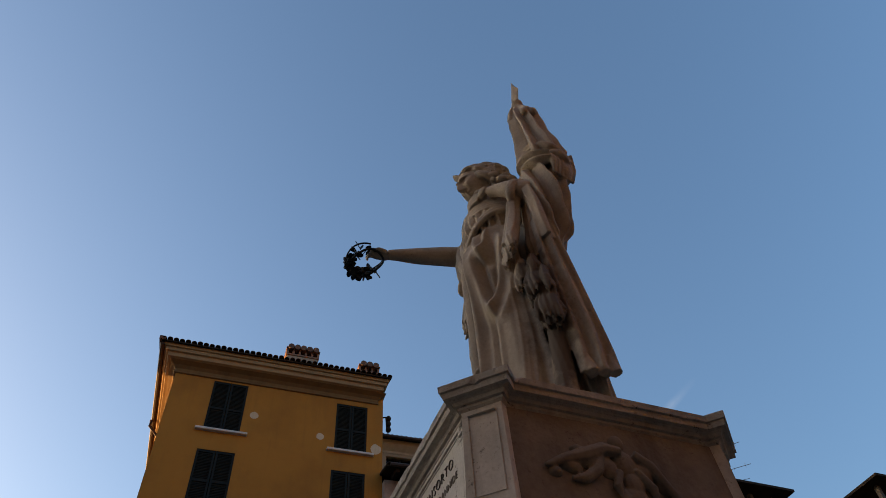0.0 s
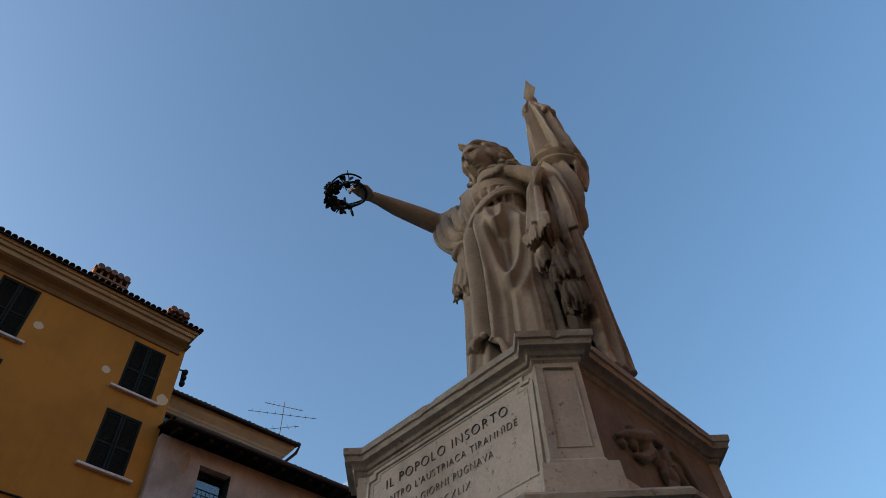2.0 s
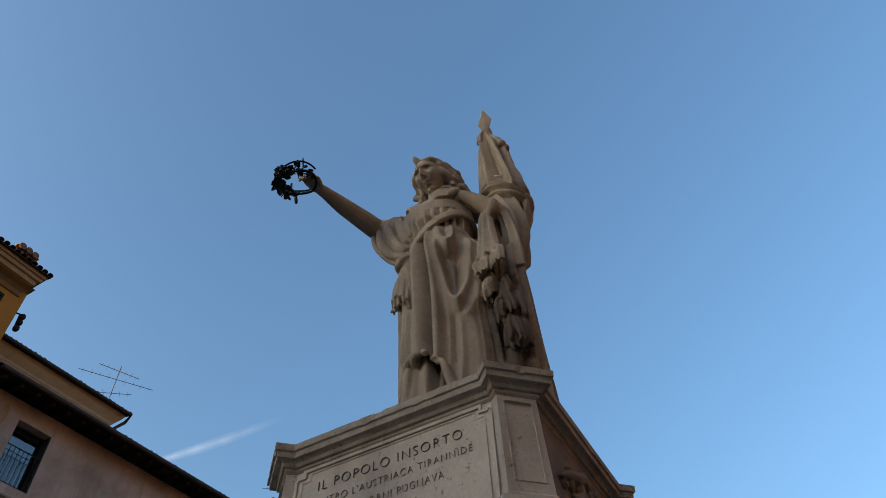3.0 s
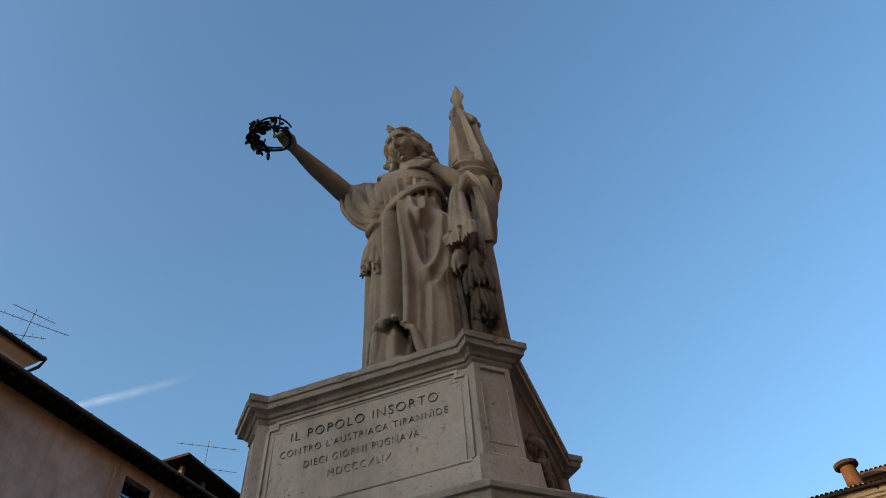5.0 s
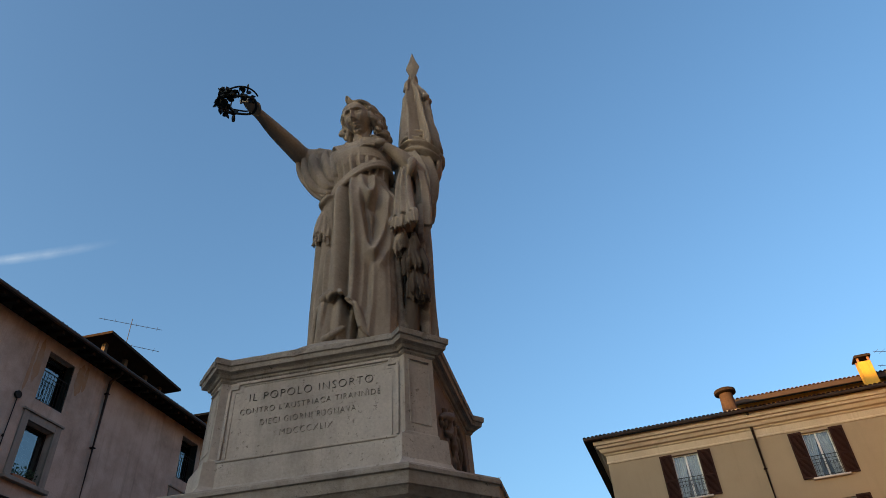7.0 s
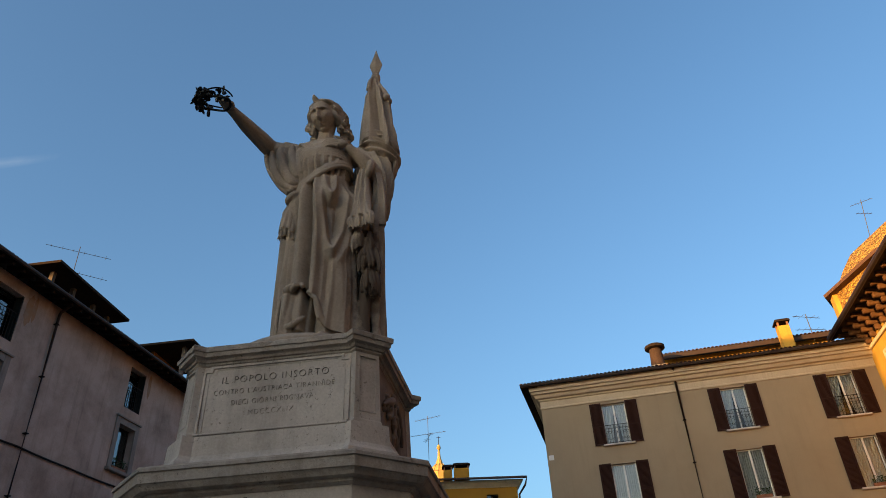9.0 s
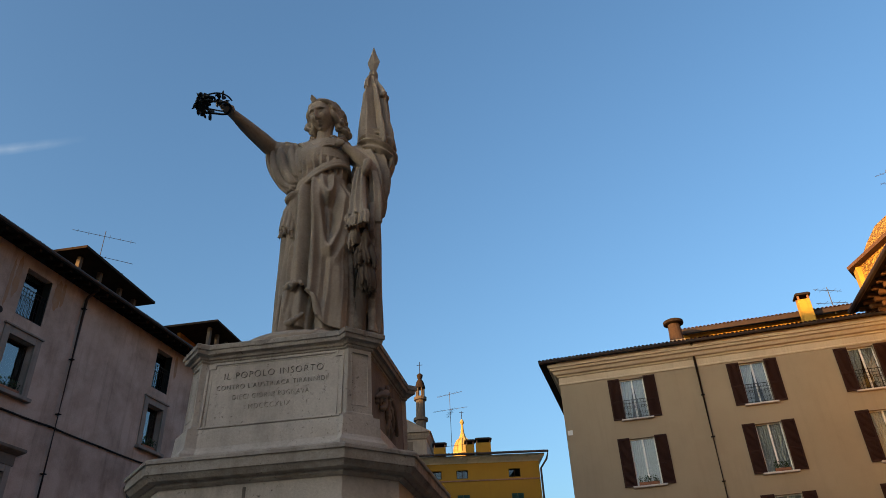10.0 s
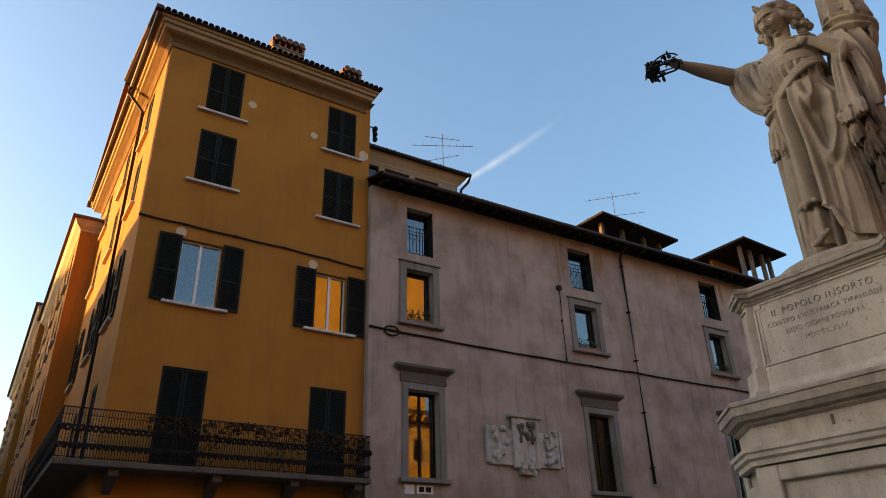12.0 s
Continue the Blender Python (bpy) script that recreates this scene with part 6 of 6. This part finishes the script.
part("bracket", tube(bmesh.new(), [(0, 0, -0.7), (-0.35, 0, -0.75), (-0.6, 0, -0.45), (-0.6, 0, -0.2)], 0.03, 7), M["iron"], sl)
part("shade", tube(bmesh.new(), [(-0.6, 0, -0.3), (-0.6, 0, -0.22), (-0.6, 0, 0.0), (-0.6, 0, 0.35)], [0.1, 0.45, 0.3, 0.04], 14), M["iron"], sl)

# -- golden house at right angles to it --
house_e = thing("house", pose(32.6, -16.15, 0, 0, 0, 176.4), "sunlit golden plastered house with carved eave brackets", "house")
EW, ED, EH = 15.0, 12.0, 16.7
e_w = [(2.3, 3.4, 12.9, 15.0), (6.3, 7.4, 12.9, 15.0), (10.3, 11.4, 12.9, 15.0), (2.3, 3.4, 8.8, 11.2), (6.3, 7.4, 8.8, 11.2)]
part("wall", pierced(EW, 0, EH, e_w, 0.4), M["lit"], house_e)
shell(house_e, EW, ED, EH, "lit")
for i, q in enumerate(e_w):
    w = window(house_e, *q, frame_mat="soffit")
    surround(w, *q, 0.16, 0.05, "ivory")
    part("guard", rail_bm(q[0] - 0.1, q[1] + 0.1, q[2], q[2] + 1.0, -0.3, curls=False), M["iron"], w)
    part("sill", one_box(q[0] - 0.2, q[1] + 0.2, -0.36, 0.0, q[2] - 0.16, q[2] - 0.003, bevel=0.02), M["ivory"], w)
for i in range(18):
    bx = 0.5 + i * 0.82
    bm = bmesh.new()
    for a, b, c, d in ((-1.15, -0.003, 16.75, 16.97), (-0.9, -0.003, 16.5, 16.75), (-0.6, -0.003, 16.25, 16.5), (-0.3, -0.003, 15.95, 16.25)):
        box(bm, bx - 0.1, bx + 0.1, a, b, c, d, bevel=0.04)
    part("bracket", bm, M["bracket_wood"], house_e, "carved eave bracket")
part("frieze", one_box(0.0, EW, -0.1, -0.003, 15.75, 15.95, bevel=0.02), M["ivory"], house_e)
eave_roof(house_e, -0.2, EW + 0.3, -1.3, 17.0, 7.0, 18)
part("gutter", tube(bmesh.new(), [(0.0, -1.42, 17.0), (EW, -1.42, 17.0)], 0.13, 8), M["copper"], house_e)
drainpipe(house_e, 0.45, 4, 16.6)
dome = thing("church_drum", pose(40.7, -27.2, 0), "rough rubble-stone church drum with a low stone dome in sunlight", "church")


def octagon(levels):
    return loft(bmesh.new(), [[(r * math.cos(2 * math.pi * (k + 0.8) / 8), r * math.sin(2 * math.pi * (k + 0.8) / 8), z) for k in range(8)] for z, r in levels])


part("drum", octagon(((0, 7.3), (23.95, 7.3))), M["rubble"], dome)
for k in range(8):
    a = 2 * math.pi * (k + 0.8) / 8
    pl = part("corner_pilaster", one_box(-0.28, 0.12, -0.42, 0.42, 0, 23.9, bevel=0.03), M["lit"], dome)
    pl.matrix_local = pose(7.3 * math.cos(a), 7.3 * math.sin(a), 0, 0, 0, math.degrees(a))
part("ledge", octagon(((23.9, 7.2), (23.95, 7.8), (24.15, 7.85), (24.5, 6.95))), M["roof"], dome)
part("dome", octagon(((24.4, 6.9), (25.7, 6.1), (26.9, 5.2), (27.8, 3.7), (28.6, 2.0), (28.9, 0.4))), M["rubble"], dome)
antenna((41.6, -23.6, 26.4), 4.6, [(4.4, 0.8, 40, 5), (3.5, 0.6, 100, 4)], (4, -10, 0))
weed = thing("roof_shrub", pose(42.1, -26.2, 27.6), "dry shrub growing on the church dome", "plant")
part("twigs", plant_bm(-0.8, 0.8, 0, 0, 77, 1.2), M["leaf"], weed)

# -- yellow house beyond the gap --
house_d = thing("house", pose(50.93, 3.12, 0, 0, 0, -79.24), "bright yellow plastered house with bottle-green shutters", "house")
d_att = [(-8.43, -7.5, 14.17, 14.8), (-6.36, -5.48, 14.17, 14.8), (-2.38, -1.48, 14.17, 14.8)]
d_sh = [(-8.4, -7.46, 11.0, 12.97), (-6.36, -5.43, 11.0, 12.97), (-2.28, -1.38, 11.0, 12.97)]
d_lo = [(-8.1, -7.15, 7.0, 9.1), (-5.9, -4.95, 7.0, 9.1), (-2.3, -1.35, 7.0, 9.1)]
part("wall", pierced(0.0, 0, 15.6, d_att + d_sh + d_lo, 0.4, x0=-18.0), M["yellow"], house_d)
shell(house_d, 0.0, 10, 15.6, "yellow", x0=-18.0)
for q in d_att:
    window(house_d, *q, frame_mat="soffit")
for q in d_sh:
    window(house_d, *q, shutters="closed", shutter_mat="bright_green", sill=0.1)
for q in d_lo:
    window(house_d, *q, shutters="open", shutter_mat="green_shutter", leaf=0.48, curtains="drawn")
part("string_course", one_box(-18.0, 0.0, -0.05, -0.003, 13.95, 14.05), M["brick"], house_d)
part("cornice", profile_loft(rect(-18, 0, 0, 10), [(15.3, 0.02), (15.4, 0.1), (15.55, 0.3), (15.62, 0.4), (15.78, 0.45)]), M["ivory"], house_d)
eave_roof(house_d, -18.5, 0.7, -0.7, 15.85, 5, 15, step=0.24)
part("gutter", tube(bmesh.new(), [(-18.5, -0.75, 15.82), (0.7, -0.75, 15.82), (0.55, -0.5, 15.3), (0.1, -0.12, 14.7), (0.08, -0.1, 4)], 0.08, 8), M["copper"], house_d)
for s, w, h in ((-7.4, 0.95, 1.0), (-5.05, 0.65, 1.2), (-4.0, 1.15, 1.35)):
    chimney(house_d.matrix_world @ Matrix.Translation((s * 1.02, 1.2, 16.1)), w, 0.7, h * 0.75, "slab", "yellow", "yellow plastered chimney with a vented dark cap")
antenna((51.5, 9.9, 16.3), 5.4, [(5.2, 1.2, 70, 9), (3.9, 1.5, 80, 10), (3.6, 1.2, 20, 8), (0.9, 1.0, 85, 3)])

# -- church roofs far behind it --
# cream walls coloured grey, turret dark: their shade is in the colour
church = thing("church", pose(72, 16, 0, 0, 0, -85), "cream church gable greyed as in shade, with a darkened brick pinnacle turret", "church")
part("wall", one_box(-16, 0, 0, 14, 0, 24.4), M["grey_trim"], church)
part("cornice", profile_loft(rect(-16, 0, 0, 14), [(24.0, 0.02), (24.1, 0.15), (24.5, 0.35), (24.7, 0.4)]), M["grey_trim"], church)
# flat dark plate put where the niche's hollow would be in shade
part("niche", one_box(-2.9, -1.5, -0.06, -0.003, 22.6, 23.8), M["dark_trim"], church)
part("roof", loft(bmesh.new(), [[(-16.6, y, 24.7), (0.6, y, 24.7), (-2.6, y, 26.5), (-16.6, y, 27.6)] for y in (-0.6, 14)]), M["grey_trim"], church)
part("turret", tube(bmesh.new(), [(-0.9, 3, 24.6), (-0.9, 3, 27.0), (-0.9, 3, 27.02), (-0.9, 3, 27.35), (-0.9, 3, 27.4), (-0.9, 3, 29.5), (-0.9, 3, 29.55), (-0.9, 3, 29.9)], [0.62, 0.6, 0.85, 0.85, 0.55, 0.52, 0.75, 0.75], 14), M["dark_trim"], church)
for k in range(6):
    a = k * math.pi / 3
    part("colonnette", tube(bmesh.new(), [(-0.9 + 0.45 * math.cos(a), 3 + 0.45 * math.sin(a), 29.9), (-0.9 + 0.45 * math.cos(a), 3 + 0.45 * math.sin(a), 31.0)], 0.09, 6), M["dark_trim"], church)
part("turret_cap", tube(bmesh.new(), [(-0.9, 3, 31.0), (-0.9, 3, 31.15), (-0.9, 3, 31.8), (-0.9, 3, 32.2), (-0.9, 3, 32.3), (-0.9, 3, 32.7), (-0.9, 3, 32.95)], [0.62, 0.62, 0.45, 0.2, 0.3, 0.38, 0.08], 14), M["soffit"], church)
bm = tube(bmesh.new(), [(-0.9, 3, 32.9), (-0.9, 3, 34.4)], 0.04, 5)
tube(bm, [(-1.25, 3, 34.0), (-0.55, 3, 34.0)], 0.035, 5)
part("cross", bm, M["iron"], church)
lan = thing("dome_lantern", pose(74, 12.2, -0.35), "small ribbed golden dome lantern catching the sun", "church")
part("drum", tube(bmesh.new(), [(0, 0, 0), (0, 0, 22.7), (0, 0, 22.75), (0, 0, 22.95)], [1.1, 1.1, 1.25, 1.25], 12), M["golden_stone"], lan)
DOME = ((22.95, 1.1), (23.45, 1.09), (23.95, 0.95), (24.35, 0.7), (24.6, 0.42))
part("dome", tube(bmesh.new(), [(0, 0, z) for z, r in DOME], [r for z, r in DOME], 12), M["golden_stone"], lan)
for k in range(12):
    q = 2 * math.pi * k / 12
    part("rib", tube(bmesh.new(), [((r + 0.02) * math.cos(q), (r + 0.02) * math.sin(q), z) for z, r in DOME], 0.045, 5), M["golden_stone"], lan)
part("finial", tube(bmesh.new(), [(0, 0, 24.55), (0, 0, 24.75), (0, 0, 25.3), (0, 0, 26.0), (0, 0, 26.2), (0, 0, 26.45), (0, 0, 26.7), (0, 0, 26.85)], [0.45, 0.4, 0.2, 0.13, 0.11, 0.25, 0.18, 0.05], 10), M["golden_stone"], lan)
bm = tube(bmesh.new(), [(0, 0, 26.8), (0, 0, 27.8)], 0.035, 5)
tube(bm, [(0, -0.25, 27.65), (0, 0.25, 27.65)], 0.03, 5)
part("cross", bm, M["iron"], lan)

# ---- plain unseen blocks, added to close the square and shape its light ----
def unseen_block(x0, x1, y0, y1, h, mat="plain"):
    e = min(3.0, 0.35 * (x1 - x0), 0.35 * (y1 - y0))
    tb = thing("unseen_mass", pose(0, 0, 0), "plain block added out of view to shape the light on the square", "house", "town houses", "structure")
    part("wall", one_box(x0, x1, y0, y1, 0, h), M[mat], tb)
    part("roof", loft(bmesh.new(), [[(x0 - 0.5, y0 - 0.5, h), (x1 + 0.5, y0 - 0.5, h), (x1 + 0.5, y1 + 0.5, h), (x0 - 0.5, y1 + 0.5, h)], [(x0 + e, y0 + e, h + 0.6 * e), (x1 - e, y0 + e, h + 0.6 * e), (x1 - e, y1 - e, h + 0.6 * e), (x0 + e, y1 - e, h + 0.6 * e)]]), M["roof"], tb)


# placed along the sun's rays so that their shadows fall as wanted
unseen_block(-46, -30, 22, 38, 12.5)
unseen_block(-16, -10, 23.9, 29.7, 22.5)
unseen_block(-30, -16.2, 22, 32.2, 12.0)
unseen_block(-34, -11, 32.4, 46, 13)
unseen_block(-34, -11, 46.2, 62, 14)
unseen_block(-34, -11, 62.2, 110, 20)
unseen_block(-60, -46.2, -30, 21, 9)
# dark blocks added close by to keep light off the -y faces
unseen_block(-34, 5, -30, -7, 20, "dark_trim")
unseen_block(5.2, 13, -36, -21, 16, "dark_trim")
# tall sunlit block out of view, added for its reflection in the windows
unseen_block(22.5, 33, -41, -29.5, 41, "lit")
unseen_block(5.0, 24, 41, 53, 23.3)
unseen_block(42.3, 62, 40, 52, 31.5)

# ---- thin vapour trail high in the sky ----
m, nt, p = nodes_of("vapour_trail")
nt.nodes.remove(p)
tr = nt.nodes.new("ShaderNodeBsdfTransparent")
# a weak glow stands in for the daylight that the trail scatters
em = nt.nodes.new("ShaderNodeEmission")
em.inputs["Color"].default_value, em.inputs["Strength"].default_value = (0.8, 0.88, 1.0, 1), 0.22
mx = nt.nodes.new("ShaderNodeMixShader")
tc = nt.nodes.new("ShaderNodeTexCoord")
sp = nt.nodes.new("ShaderNodeSeparateXYZ")
nt.links.new(tc.outputs["UV"], sp.inputs[0])
pu = nt.nodes.new("ShaderNodeMath")
pu.operation = "PINGPONG"
pu.inputs[1].default_value = 0.5
nt.links.new(sp.outputs[1], pu.inputs[0])
nz = noise_node(nt, 0.012, 5, 0.6)
mu = nt.nodes.new("ShaderNodeMath")
mu.operation = "MULTIPLY"
nt.links.new(ramp(nt, pu.outputs[0], 0.0, 0.5), mu.inputs[0])
nt.links.new(ramp(nt, nz.outputs[0], 0.2, 0.7), mu.inputs[1])
mu2 = nt.nodes.new("ShaderNodeMath")
mu2.operation = "MULTIPLY"
nt.links.new(mu.outputs[0], mu2.inputs[0])
nt.links.new(ramp(nt, sp.outputs[0], 1.0, -0.6), mu2.inputs[1])
nt.links.new(mu2.outputs[0], mx.inputs[0])
nt.links.new(tr.outputs[0], mx.inputs[1])
nt.links.new(em.outputs[0], mx.inputs[2])
nt.links.new(mx.outputs[0], nt.nodes["Material Output"].inputs["Surface"])
bm = bmesh.new()
uv = bm.loops.layers.uv.new("uv")
cols = []
for i in range(13):
    u = i / 12
    az, el = radians(52.6 - 10.4 * u), radians(32.0 + 4.6 * u)
    c = Vector((math.cos(el) * math.cos(az), math.cos(el) * math.sin(az), math.sin(el))) * 2500
    w = 16 + 10 * math.sin(math.pi * u)
    cols.append((bm.verts.new(c - Vector((0, 0, w))), bm.verts.new(c + Vector((0, 0, w))), u))
for a, b in zip(cols, cols[1:]):
    f = bm.faces.new((a[0], b[0], b[1], a[1]))
    for lp_, q in zip(f.loops, ((a[2], 0), (b[2], 0), (b[2], 1), (a[2], 1))):
        lp_[uv].uv = q
trail = new("vapour_trail", mesh_of(bm, "vapour_trail", m))
trail.visible_shadow = False
tagged(trail, "faint white vapour trail in the blue sky", "cloud", "", "structure")
